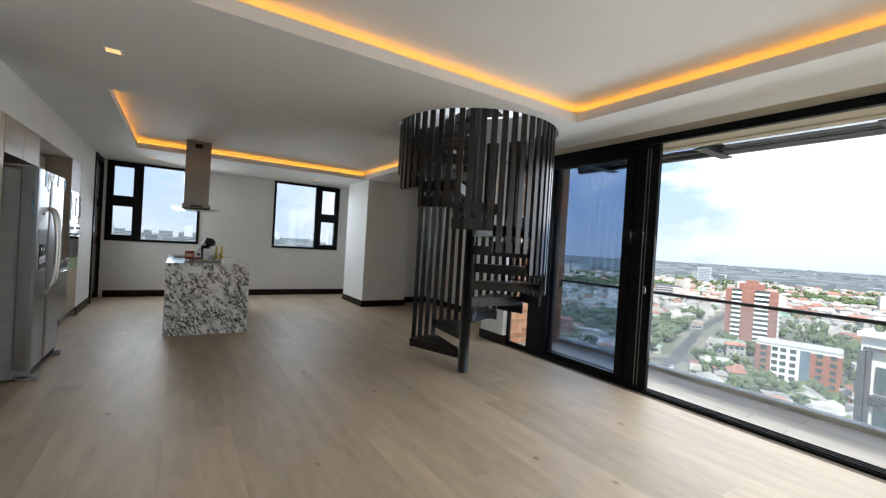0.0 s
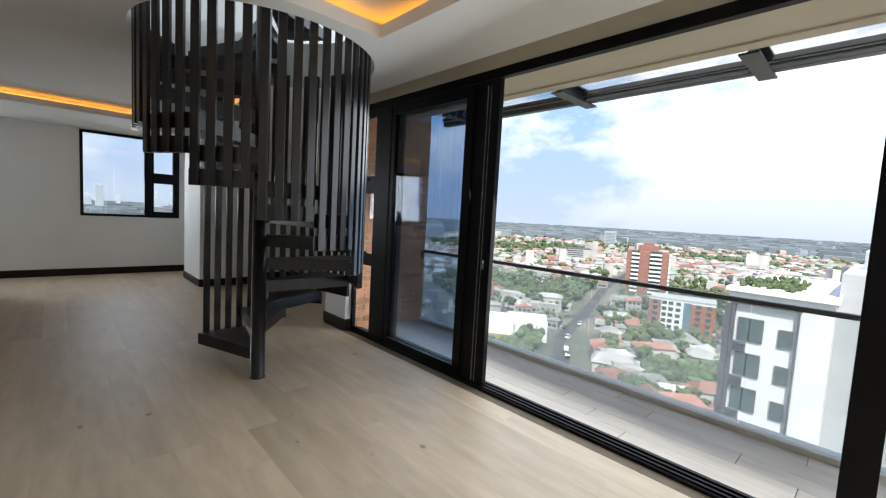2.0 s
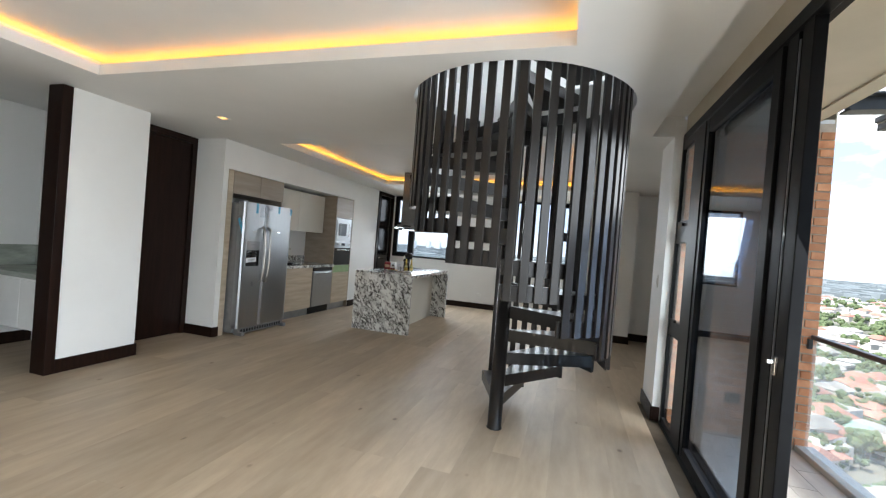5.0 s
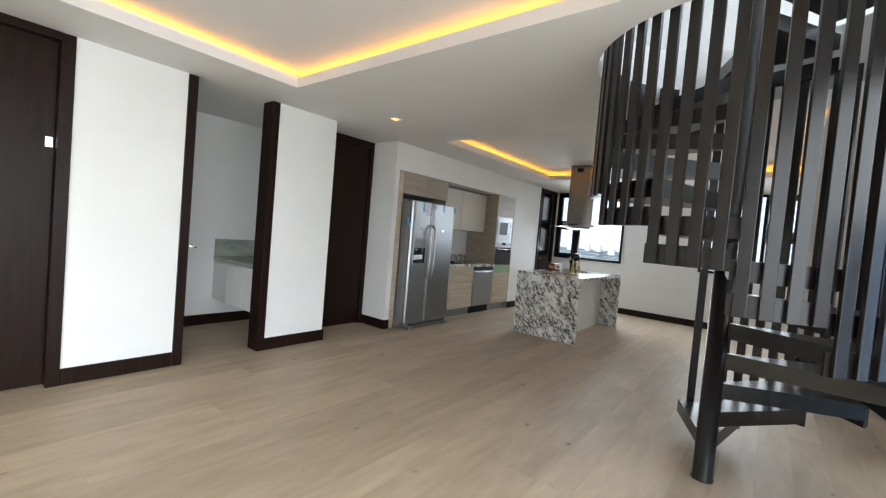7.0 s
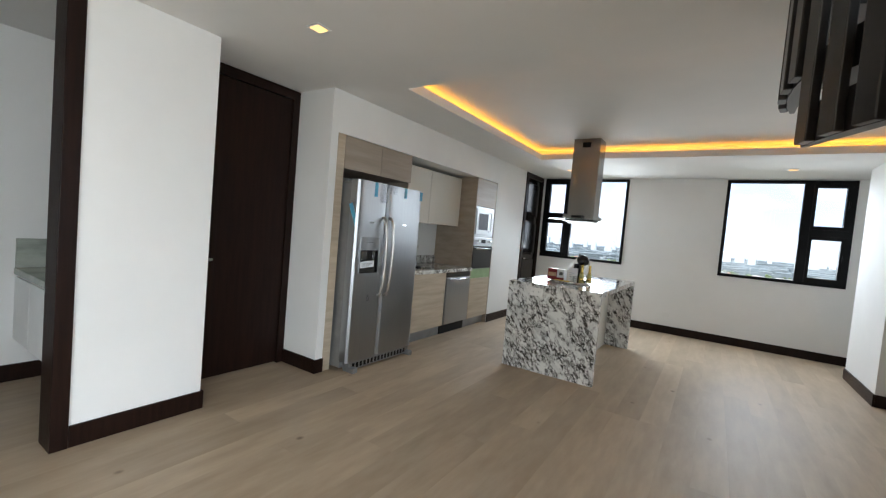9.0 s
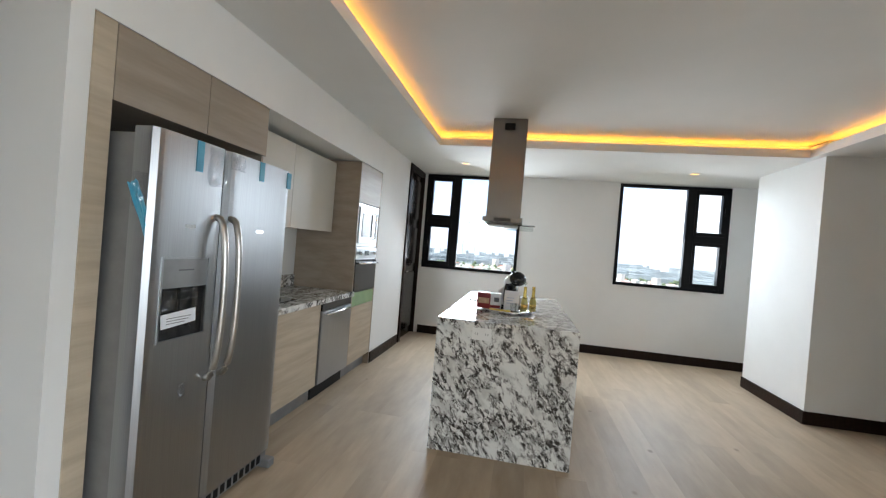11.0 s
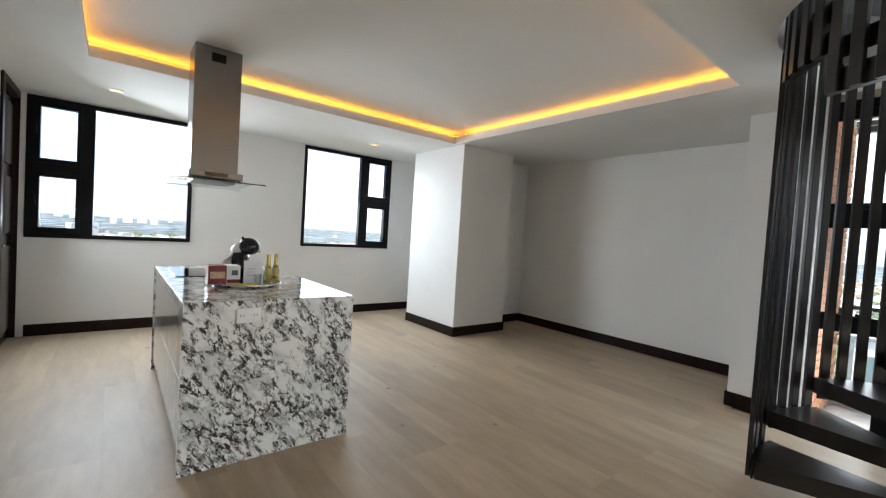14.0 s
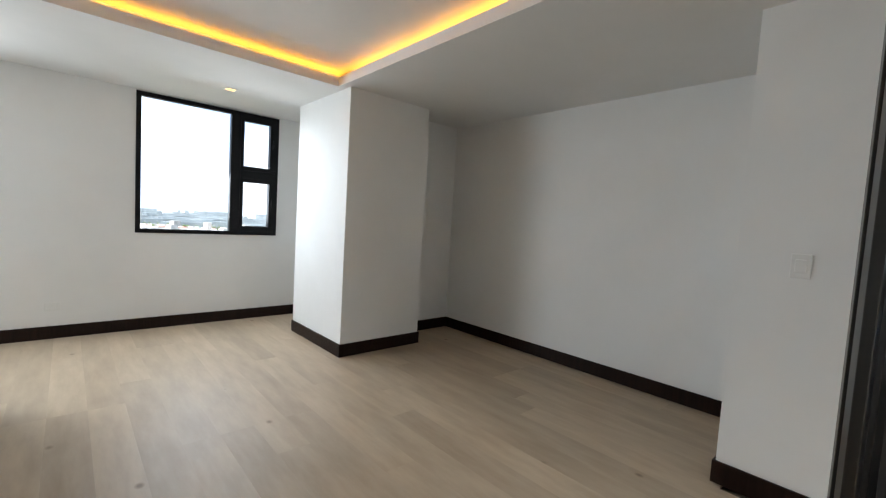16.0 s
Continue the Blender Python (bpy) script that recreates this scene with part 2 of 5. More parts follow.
M_CREAM = surface("cream_lacquer", (0.60, 0.575, 0.51), (0.63, 0.605, 0.54), 0.25, scale=2)
M_STEEL = surface("brushed_steel", (0.34, 0.35, 0.36), (0.38, 0.39, 0.40), 0.31, 1.0, scale=7, stretch=(30, 30, 0.4), rough_var=0.012)
M_STEELH = surface("dull_steel", (0.205, 0.20, 0.19), (0.22, 0.215, 0.205), 0.27, 1.0, scale=9, stretch=(30, 30, 0.4), rough_var=0.012)
M_STEELD = surface("steel_side", (0.24, 0.245, 0.25), (0.29, 0.295, 0.30), 0.42, 0.6, scale=8)
M_NICKEL = surface("brushed_nickel", (0.40, 0.385, 0.36), (0.48, 0.46, 0.43), 0.28, 1.0, scale=8)
M_CHROME = surface("chrome", (0.72, 0.72, 0.72), (0.8, 0.8, 0.8), 0.12, 1.0)
M_BLACK = surface("black_frame", (0.005, 0.005, 0.006), (0.008, 0.008, 0.009), 0.40, scale=5, bump=0.03, spec=0.12)
M_ALU = surface("bare_aluminium", (0.42, 0.42, 0.43), (0.5, 0.5, 0.51), 0.4, 1.0, scale=8)
M_STAIR = surface("black_lacquered_steel", (0.008, 0.0065, 0.006), (0.015, 0.0125, 0.0115), 0.30, scale=7, stretch=(4, 4, 0.5), rough_var=0.03, bump=0.03, bump_scale=40, spec=0.45)
M_BLACKG = surface("black_gloss", (0.008, 0.008, 0.009), (0.012, 0.012, 0.013), 0.06)
M_PLASTIC = surface("white_plastic", (0.78, 0.78, 0.76), (0.82, 0.82, 0.80), 0.35)
M_GREEN = surface("green_film", (0.22, 0.33, 0.16), (0.28, 0.40, 0.2), 0.4)
M_TAPE = surface("blue_tape", (0.03, 0.22, 0.36), (0.06, 0.32, 0.46), 0.35)
M_TERR = surface("terrace_tile", (0.46, 0.40, 0.335), (0.56, 0.495, 0.42), 0.5, scale=2.5, stretch=(5, 0.8, 1), vary=0.06, bump=0.1)
M_CONC = surface("pale_render", (0.52, 0.51, 0.48), (0.62, 0.61, 0.57), 0.8, scale=3, bump=0.15)
M_SOFFIT = surface("cream_render", (0.62, 0.555, 0.44), (0.68, 0.61, 0.49), 0.8, scale=2, bump=0.1)
M_BRICK = surface("brick", (0.56, 0.235, 0.11), (0.70, 0.35, 0.185), 0.82, scale=9, vary=0.22, bump=0.5, bump_scale=80)
M_MORTAR = surface("mortar", (0.45, 0.38, 0.30), (0.54, 0.46, 0.37), 0.9, scale=20, bump=0.4)
M_IRON = surface("grey_steel_paint", (0.032, 0.035, 0.038), (0.045, 0.048, 0.052), 0.4, scale=5)
M_GRANITE = granite("speckled_granite")
M_STONE = surface("green_grey_stone", (0.26, 0.29, 0.25), (0.44, 0.46, 0.41), 0.2, scale=3, stretch=(1, 1, 3), detail=9)
M_GLASS = pane_glass("clear_glass", (0.93, 0.95, 0.95))
M_TINT = pane_glass("tinted_glass", (0.27, 0.36, 0.50))
# translucent layer washes out the city beyond the rail, in place of haze
M_RAILG = veiled_glass("rail_glass", (0.90, 0.94, 0.93), 0.12)
M_LED = emitter("led_amber", (1.0, 0.42, 0.04), 1.35)
M_SPOT = emitter("spot_glow", (1.0, 0.55, 0.2), 0.32)
M_RED = surface("red_card", (0.17, 0.006, 0.012), (0.24, 0.010, 0.018), 0.4)
M_GOLD = surface("gold_foil", (0.55, 0.40, 0.10), (0.7, 0.52, 0.16), 0.25, 1.0)
M_BOTTLE = surface("pale_gold_bottle", (0.40, 0.37, 0.12), (0.52, 0.48, 0.20), 0.08)
M_YELLOW = surface("yellow_card", (0.62, 0.48, 0.04), (0.7, 0.55, 0.06), 0.5)
M_PAPER = surface("white_paper", (0.74, 0.76, 0.80), (0.8, 0.82, 0.85), 0.6)
M_PLATE = surface("white_switch_plastic", (0.74, 0.74, 0.72), (0.78, 0.78, 0.76), 0.35)
M_INK = surface("printed_ink", (0.10, 0.10, 0.11), (0.14, 0.14, 0.15), 0.6)

# ---- mesh helpers ----


def bx(bm, x0, x1, y0, y1, z0, z1, bevel=0.0):
    m = Matrix.LocRotScale(((x0 + x1) / 2, (y0 + y1) / 2, (z0 + z1) / 2), None, (abs(x1 - x0), abs(y1 - y0), abs(z1 - z0)))
    r = bmesh.ops.create_cube(bm, size=1.0, matrix=m)
    if bevel:
        es = list({e for v in r["verts"] for e in v.link_edges})
        bmesh.ops.bevel(bm, geom=es, offset=bevel, segments=2, affect="EDGES", profile=0.5)
    return bm


def box(x0, x1, y0, y1, z0, z1, bevel=0.0):
    return bx(bmesh.new(), x0, x1, y0, y1, z0, z1, bevel)


def tube(bm, path, radius, sides=10):
    """A round bar along a path of points."""
    rings = []
    for i, p in enumerate(path):
        a, b = Vector(path[max(0, i - 1)]), Vector(path[min(len(path) - 1, i + 1)])
        d = (b - a).normalized()
        u = d.cross(Vector((0, 0, 1)) if abs(d.z) < 0.9 else Vector((1, 0, 0))).normalized()
        v = d.cross(u)
        rings.append([bm.verts.new(Vector(p) + radius * (math.cos(k * math.tau / sides) * u + math.sin(k * math.tau / sides) * v)) for k in range(sides)])
    for r, s in zip(rings, rings[1:]):
        for k in range(sides):
            bm.faces.new((r[k], r[(k + 1) % sides], s[(k + 1) % sides], s[k]))
    bm.faces.new(rings[0][::-1])
    bm.faces.new(rings[-1])
    return bm


def lathe(bm, cx, cy, profile, sides=24):
    """A turned body: profile of (radius, z)."""
    rings = []
    for r, z in profile:
        rings.append([bm.verts.new((cx + r * math.cos(k * math.tau / sides), cy + r * math.sin(k * math.tau / sides), z)) for k in range(sides)])
    for a, b in zip(rings, rings[1:]):
        for k in range(sides):
            bm.faces.new((a[k], a[(k + 1) % sides], b[(k + 1) % sides], b[k]))
    bm.faces.new(rings[0][::-1])
    bm.faces.new(rings[-1])
    return bm


def prism(bm, pts, z0, z1):
    """An upright prism over a polygon in plan."""
    lo = [bm.verts.new((x, y, z0)) for x, y in pts]
    hi = [bm.verts.new((x, y, z1)) for x, y in pts]
    n = len(pts)
    for i in range(n):
        bm.faces.new((lo[i], lo[(i + 1) % n], hi[(i + 1) % n], hi[i]))
    bm.faces.new(lo[::-1])
    bm.faces.new(hi)
    return bm


def root(name, x, y, z, label, category, group="", kind=""):
    ob = new(name)
    ob.location = (x, y, z)
    ob.empty_display_size = 0.1
    return tagged(ob, label, category, group, kind)


def part(name, bm, material, parent=None, label="", smooth=False):
    """Links a bmesh, built in world metres, as one mesh under a thing or a part."""
    o = parent
    while o is not None and o.parent is not None:
        o = o.parent
    bmesh.ops.recalc_face_normals(bm, faces=bm.faces)
    if o is not None:
        bmesh.ops.translate(bm, vec=-o.location, verts=bm.verts)
    me = bpy.data.meshes.new(name)
    bm.to_mesh(me)
    bm.free()
    me.materials.append(material)
    if smooth:
        for f in me.polygons:
            f.use_smooth = True
    ob = new(name, me)
    ob.parent = parent
    if label:
        ob["label"] = label
    return ob


def solid(name, bm, material, label, category, kind="structure"):
    return tagged(part(name, bm, material), label, category, "", kind)


# ---- the room ----
ZC = 2.56          # ceiling
XW = -2.20         # west wall face
YN = 9.73          # north wall face
XG = 3.02          # inner face of the glazing
YS = -4.2          # south wall
SX, SY, SR = 1.647, 3.502, 0.80   # spiral stair: centre and radius

solid("floor", bx(box(-3.9, 3.13, YS - 0.1, YN + 0.1, -0.30, -0.016), 3.13, 4.1, 4.345, YN + 0.1, -0.30, -0.016), M_GAP, "dark subfloor under the oak planks", "floor")
solid("wall_south", box(-2.4, 3.3, YS - 0.2, YS, -0.02, 3.0), M_WALL, "plain white wall closing the living room", "wall")


def wall_west():
    bm = bmesh.new()
    w = XW - 0.15
    bx(bm, w, XW, YS, 0.15, 0, ZC + 0.2)
    bx(bm, w, XW, 1.06, 1.93, 0, ZC + 0.2)
    bx(bm, w, XW, 2.66, 3.43, 0, ZC + 0.2)
    bx(bm, -2.68, -2.35, 3.28, 3.43, 0, ZC + 0.2)       # return of the recess
    bx(bm, -2.68, XW, 4.43, 4.512, 0, ZC + 0.2)         # pier beside the fridge
    bx(bm, w, XW, 4.512, 7.79, 2.19, ZC + 0.2)          # over the kitchen niche
    bx(bm, -2.95, -2.86, 4.43, 8.0, 0, 2.6)             # back of the niche
    bx(bm, -2.86, w, 4.512, 7.79, 2.195, 2.35)          # niche ceiling
    bx(bm, -2.86, XW, 7.79, 7.86, 0, ZC + 0.2)
    bx(bm, w, XW, 7.86, 8.90, 0, ZC + 0.2)
    bx(bm, w, XW, 8.90, 9.78, 2.545, ZC + 0.2)
    bx(bm, -2.80, -2.72, 3.28, 4.512, 0, ZC + 0.2)
    bx(bm, w - 0.5, w - 0.4, 0.0, 1.3, 0, ZC + 0.2)
    bx(bm, w - 0.3, w - 0.2, 8.7, 9.9, 0, ZC + 0.2)
    solid("wall_west", bm, M_WALL, "white painted wall with kitchen niche and door openings", "wall")


def wall_north():
    bm = bmesh.new()
    a, b = YN, YN + 0.2
    for x0, x1, z0, z1 in ((-2.6, -2.135, 0, 2.8), (-2.135, -0.635, 0, 1.055), (-2.135, -0.635, 2.545, 2.8), (-0.635, 0.775, 0, 2.8),
                           (0.775, 2.257, 0, 1.055), (0.775, 2.257, 2.55, 2.8), (2.257, 4.2, 0, 2.8)):
        bx(bm, x0, x1, a, b, z0, z1)
    solid("wall_north", bm, M_WALL, "white painted outer wall with two windows", "wall")


def wall_east():
    solid("wall_east", box(3.942, 4.09, 4.84, 8.19, 0, 2.8), M_WALL, "white painted wall of the dining recess", "wall")
    bm = box(2.19, 3.14, 7.79, 8.92, 0, 2.7)
    bx(bm, 3.138, 4.09, 8.19, 8.918, 0, 2.7)
    bx(bm, 3.99, 4.09, 8.9, YN + 0.02, 0, 2.7)
    solid("wall_column", bm, M_WALL, "white painted square column joined to the wall", "column")
    bm = box(2.93, 4.09, 4.345, 4.842, 0, 2.7)
    solid("wall_pilaster", bm, M_WALL, "white painted pilaster beside the glazing", "wall")
    bm = box(3.0, 3.2, YS - 0.2, YS, 0, 2.8)
    solid("wall_southeast", bm, M_WALL, "plain white wall beyond the glazing", "wall")


wall_west()
wall_north()
wall_east()


def ring(bm, pts, z):
    vs = [bm.verts.new((x, y, z)) for x, y in pts]
    return [bm.edges.new((vs[i], vs[(i + 1) % len(vs)])) for i in range(len(vs))]


def rect(x0, x1, y0, y1):
    return [(x0, y0), (x1, y0), (x1, y1), (x0, y1)]


TRAYS = ((-1.585, 2.114, 4.685, 7.888), (-1.587, 2.064, -2.6, 2.527))
XP = 2.745          # ceiling edge at the curtain pocket


def ceiling():
    bm = bmesh.new()
    circle = [(SX + 0.845 * math.cos(k * math.tau / 64), SY + 0.845 * math.sin(k * math.tau / 64)) for k in range(64)]
    outline = [(-2.75, YS), (XP, YS), (XP, 4.345), (4.05, 4.345), (4.05, YN + 0.05), (-2.75, YN + 0.05)]
    es = ring(bm, outline, ZC) + ring(bm, circle, ZC)
    for t in TRAYS:
        es += ring(bm, rect(*t), ZC)
    bmesh.ops.triangle_fill(bm, use_beauty=True, use_dissolve=False, edges=es)
    r = bmesh.ops.extrude_face_region(bm, geom=list(bm.faces))
    bmesh.ops.translate(bm, vec=(0, 0, 0.085), verts=[v for v in r["geom"] if isinstance(v, bmesh.types.BMVert)])
    solid("ceiling", bm, M_CEIL, "white plaster ceiling with two lit trays and a stair opening", "ceiling")
    g, h = 0.15, 2.715
    for x0, x1, y0, y1 in TRAYS:
        bm = bmesh.new()
        bx(bm, x0 - g, x1 + g, y0 - g, y1 + g, h, h + 0.05)
        for q in ((x0 - g - 0.05, x0 - g, y0 - g, y1 + g), (x1 + g, x1 + g + 0.05, y0 - g, y1 + g),
                  (x0 - g - 0.05, x1 + g + 0.05, y0 - g - 0.05, y0 - g), (x0 - g - 0.05, x1 + g + 0.05, y1 + g, y1 + g + 0.05)):
            bx(bm, *q, ZC + 0.088, h + 0.05)
        solid("ceiling", bm, M_CEIL, "recessed white ceiling tray above the cove", "ceiling")
        led = root("cove_light", (x0 + x1) / 2, (y0 + y1) / 2, ZC + 0.09, "amber light strip hidden in the ceiling cove", "light strip", "cove lights")
        e = 0.075
        for q in ((x0 - e - 0.02, x0 - e, y0 - e, y1 + e), (x1 + e, x1 + e + 0.02, y0 - e, y1 + e),
                  (x0 - e, x1 + e, y0 - e - 0.02, y0 - e), (x0 - e, x1 + e, y1 + e, y1 + e + 0.02)):
            part("strip", box(*q, ZC + 0.089, ZC + 0.101), M_LED, led)
    bm = box(XP - 0.05, 3.25, YS, 4.345, 2.74, 2.80)
    bx(bm, XP - 0.05, XP - 0.002, YS, 4.345, 2.646, 2.739)
    bx(bm, XP - 0.05, 3.0, 4.347, 4.40, 2.646, 2.80)
    solid("ceiling", bm, M_CEIL, "white ceiling of the curtain pocket", "ceiling")
    # the floor above, seen up through the stair opening
    bm = bmesh.new()
    es = ring(bm, rect(-0.2, 4.0, 2.2, 5.2), 2.98) + ring(bm, circle, 2.98)
    bmesh.ops.triangle_fill(bm, use_beauty=True, use_dissolve=False, edges=es)
    top = [bm.verts.new((x, y, 2.98)) for x, y in circle]
    low = [bm.verts.new((x, y, ZC + 0.08)) for x, y in circle]
    for k in range(64):
        bm.faces.new((low[k], low[(k + 1) % 64], top[(k + 1) % 64], top[k]))
    solid("wall_stairwell", bm, M_WALL, "white lining of the round stair opening", "wall")
    # upper walls are assumed; the east side is left open to let daylight in
    bm = bmesh.new()
    bx(bm, -0.3, 4.1, 2.1, 2.2, 2.9, 5.4)
    bx(bm, -0.3, 4.1, 5.2, 5.3, 2.9, 5.4)
    bx(bm, -0.3, -0.2, 2.2, 5.2, 2.9, 5.4)
    bx(bm, -0.3, 4.1, 2.1, 5.3, 5.4, 5.5)
    bx(bm, 4.0, 4.1, 2.2, 5.2, 2.9, 3.1)
    solid("wall_upper", bm, M_WALL, "plain white walls of the upper landing", "wall")


ceiling()

# ---- baseboards and trim ----


def baseboards():
    h, d = 0.125, 0.016
    runs = [
        ("x", XW, d, YS, 0.08), ("x", XW, d, 1.132, 1.868), ("x", XW, d, 2.717, 3.43 + d), ("x", XW, d, 4.43 - d, 4.512), ("x", XW, d, 7.79, 8.84),
        ("y", 3.43, d, -2.66, XW), ("y", 4.43, -d, -2.66, XW), ("y", YN, -d, -2.12, 3.98),
        ("x", 2.19, -d, 7.79 - d, 8.92), ("y", 7.79, -d, 2.19, 3.14 + d), ("x", 3.14, d, 7.79, 8.19), ("y", 8.19, -d, 3.14 + d, 3.942),
        ("x", 3.942, -d, 4.842 + d, 8.19 - d), ("y", 4.842, d, 2.93, 3.942), ("x", 2.93, -d, 4.345 - d, 4.842 + d), ("y", 4.345, -d, 2.93, XG - 0.03),
    ]
    for axis, at, dd, a, b in runs:
        lo, hi = min(at, at + dd), max(at, at + dd)
        bm = box(lo, hi, a, b, 0, h, 0.003) if axis == "x" else box(a, b, lo, hi, 0, h, 0.003)
        solid("baseboard", bm, M_WENGE, "dark stained wooden baseboard along the wall", "baseboard")


baseboards()


def doors():
    # closed door in the recess
    d = root("door_1", -2.66, 3.93, 0, "closed dark-stained wooden door in the hall recess", "door", "", "structure")
    part("leaf", box(-2.715, -2.675, 3.50, 4.36, 0.01, 2.47, 0.003), M_WENGE, d)
    part("frame", bx(bx(box(-2.72, -2.655, 3.435, 3.50, 0, 2.555), -2.72, -2.655, 4.36, 4.428, 0, 2.555), -2.72, -2.655, 3.50, 4.36, 2.475, 2.555), M_WENGE, d)
    part("door_handle", bx(box(-2.675, -2.63, 3.57, 3.59, 0.99, 1.01), -2.645, -2.63, 3.57, 3.69, 0.99, 1.01), M_CHROME, d, "brushed steel lever handle")
    # bathroom opening with the leaf standing open inside
    d = root("door_2", -2.28, 2.3, 0, "dark-stained wooden door standing open into a washroom", "door", "", "structure")
    bm = bmesh.new()
    for y0, y1 in ((1.87, 1.945), (2.635, 2.715)):
        bx(bm, -2.37, XW + 0.018, y0, y1, 0, 2.555, 0.003)
    part("frame", bm, M_WENGE, d)
    lf = box(-0.66, 0.0, -0.04, 0.0, 0.01, 2.53, 0.003)
    bmesh.ops.transform(lf, matrix=pose(-2.376, 1.99, 0, 0, 0, -20), verts=lf.verts)
    part("leaf", lf, M_WENGE, d)
    for z in (0.25, 1.05, 1.75, 2.35):
        part("hinge", box(-2.352, -2.34, 1.946, 1.956, z - 0.05, z + 0.05), M_CHROME, d, "small steel hinge")
    part("door_handle", bx(box(-2.945, -2.925, 2.195, 2.26, 1.0, 1.02), -2.945, -2.83, 2.245, 2.26, 1.0, 1.02), M_CHROME, d, "brushed steel lever handle")
    # dark door further along the wall
    d = root("door_3", -2.25, 0.6, 0, "dark-stained wooden door in a dark frame", "door", "", "structure")
    part("leaf", box(-2.30, -2.26, 0.16, 1.05, 0.01, 2.50, 0.003), M_WENGE, d)
    bm = bmesh.new()
    for y0, y1 in ((0.08, 0.158), (1.052, 1.13)):
        bx(bm, -2.35, XW + 0.018, y0, y1, 0, 2.555, 0.003)
    bx(bm, -2.35, XW + 0.018, 0.158, 1.052, 2.50, 2.556)
    part("frame", bm, M_WENGE, d)
    part("strike_plate", box(-2.262, -2.255, 1.0, 1.04, 1.75, 1.82), M_CHROME, d, "small steel plate")
    # panelled door at the kitchen's end
    d = root("door_4", -2.25, 9.34, 0, "glossy dark-stained panelled door at the kitchen's end", "door", "", "structure")
    part("leaf", box(-2.27, -2.225, 8.98, 9.71, 0.01, 2.47, 0.003), M_BLACKD, d)
    for z0, z1 in ((0.12, 0.98), (1.10, 1.66), (1.78, 2.38)):
        part("panel", box(-2.226, -2.212, 9.07, 9.62, z0, z1, 0.006), M_BLACKD, d)
    bm = bmesh.new()
    for y0, y1 in ((8.89, 8.978), (9.712, 9.728)):
        bx(bm, -2.35, XW + 0.02, y0, y1, 0, 2.545, 0.003)
    bx(bm, -2.35, XW + 0.02, 8.978, 9.712, 2.475, 2.545)
    part("frame", bm, M_WENGE, d)
    part("door_handle", bx(box(-2.225, -2.18, 9.02, 9.04, 0.99, 1.01), -2.195, -2.18, 9.02, 9.14, 0.99, 1.01), M_CHROME, d, "steel lever handle")


M_BLACKD = surface("glossy_dark_wood", (0.010, 0.007, 0.006), (0.018, 0.013, 0.011), 0.16, scale=4, stretch=(9, 9, 0.6))
doors()


def washroom():
    for q in ((-3.65, -3.56, 1.4, 3.28), (-3.56, -2.35, 1.35, 1.45), (-3.56, -2.35, 3.27, 3.36)):
        solid("wall_washroom", box(*q, 0, 2.556), M_WALL, "white wall of the small washroom", "wall")
    solid("ceiling", box(-3.65, -2.7505, 1.35, 3.36, 2.56, 2.60), M_CEIL, "white washroom ceiling", "ceiling")
    solid("baseboard", box(-3.56, -3.545, 1.45, 3.27, 0, 0.125), M_WENGE, "dark stained washroom baseboard", "baseboard")
    v = root("vanity", -2.95, 3.0, 0.32, "white floating vanity cabinet on the washroom wall", "vanity")
    part("body", box(-3.555, -2.40, 2.765, 3.268, 0.32, 0.80), M_PLASTIC, v)
    for a, b in ((-3.553, -3.17), (-3.166, -2.79), (-2.786, -2.402)):
        part("door", box(a, b, 2.745, 2.764, 0.322, 0.785, 0.002), M_PLASTIC, v)
    t = root("stone_counter", -2.95, 3.0, 0.801, "green-grey veined stone vanity top with upstand", "worktop")
    part("slab", box(-3.555, -2.39, 2.74, 3.268, 0.801, 0.848, 0.003), M_STONE, t)
    part("upstand", box(-3.555, -3.535, 2.745, 3.268, 0.849, 1.065), M_STONE, t)
    part("back_upstand", box(-3.533, -2.39, 3.25, 3.268, 0.849, 1.065), M_STONE, t)
    b = root("ceiling_spotlight", -3.1, 2.0, 2.555, "small white ceiling spotlight in the washroom", "spotlight")
    part("body", lathe(bmesh.new(), -3.1, 2.0, ((0.03, 2.497), (0.035, 2.507), (0.035, 2.556))), M_PLASTIC, b)


washroom()

# ---- windows ----


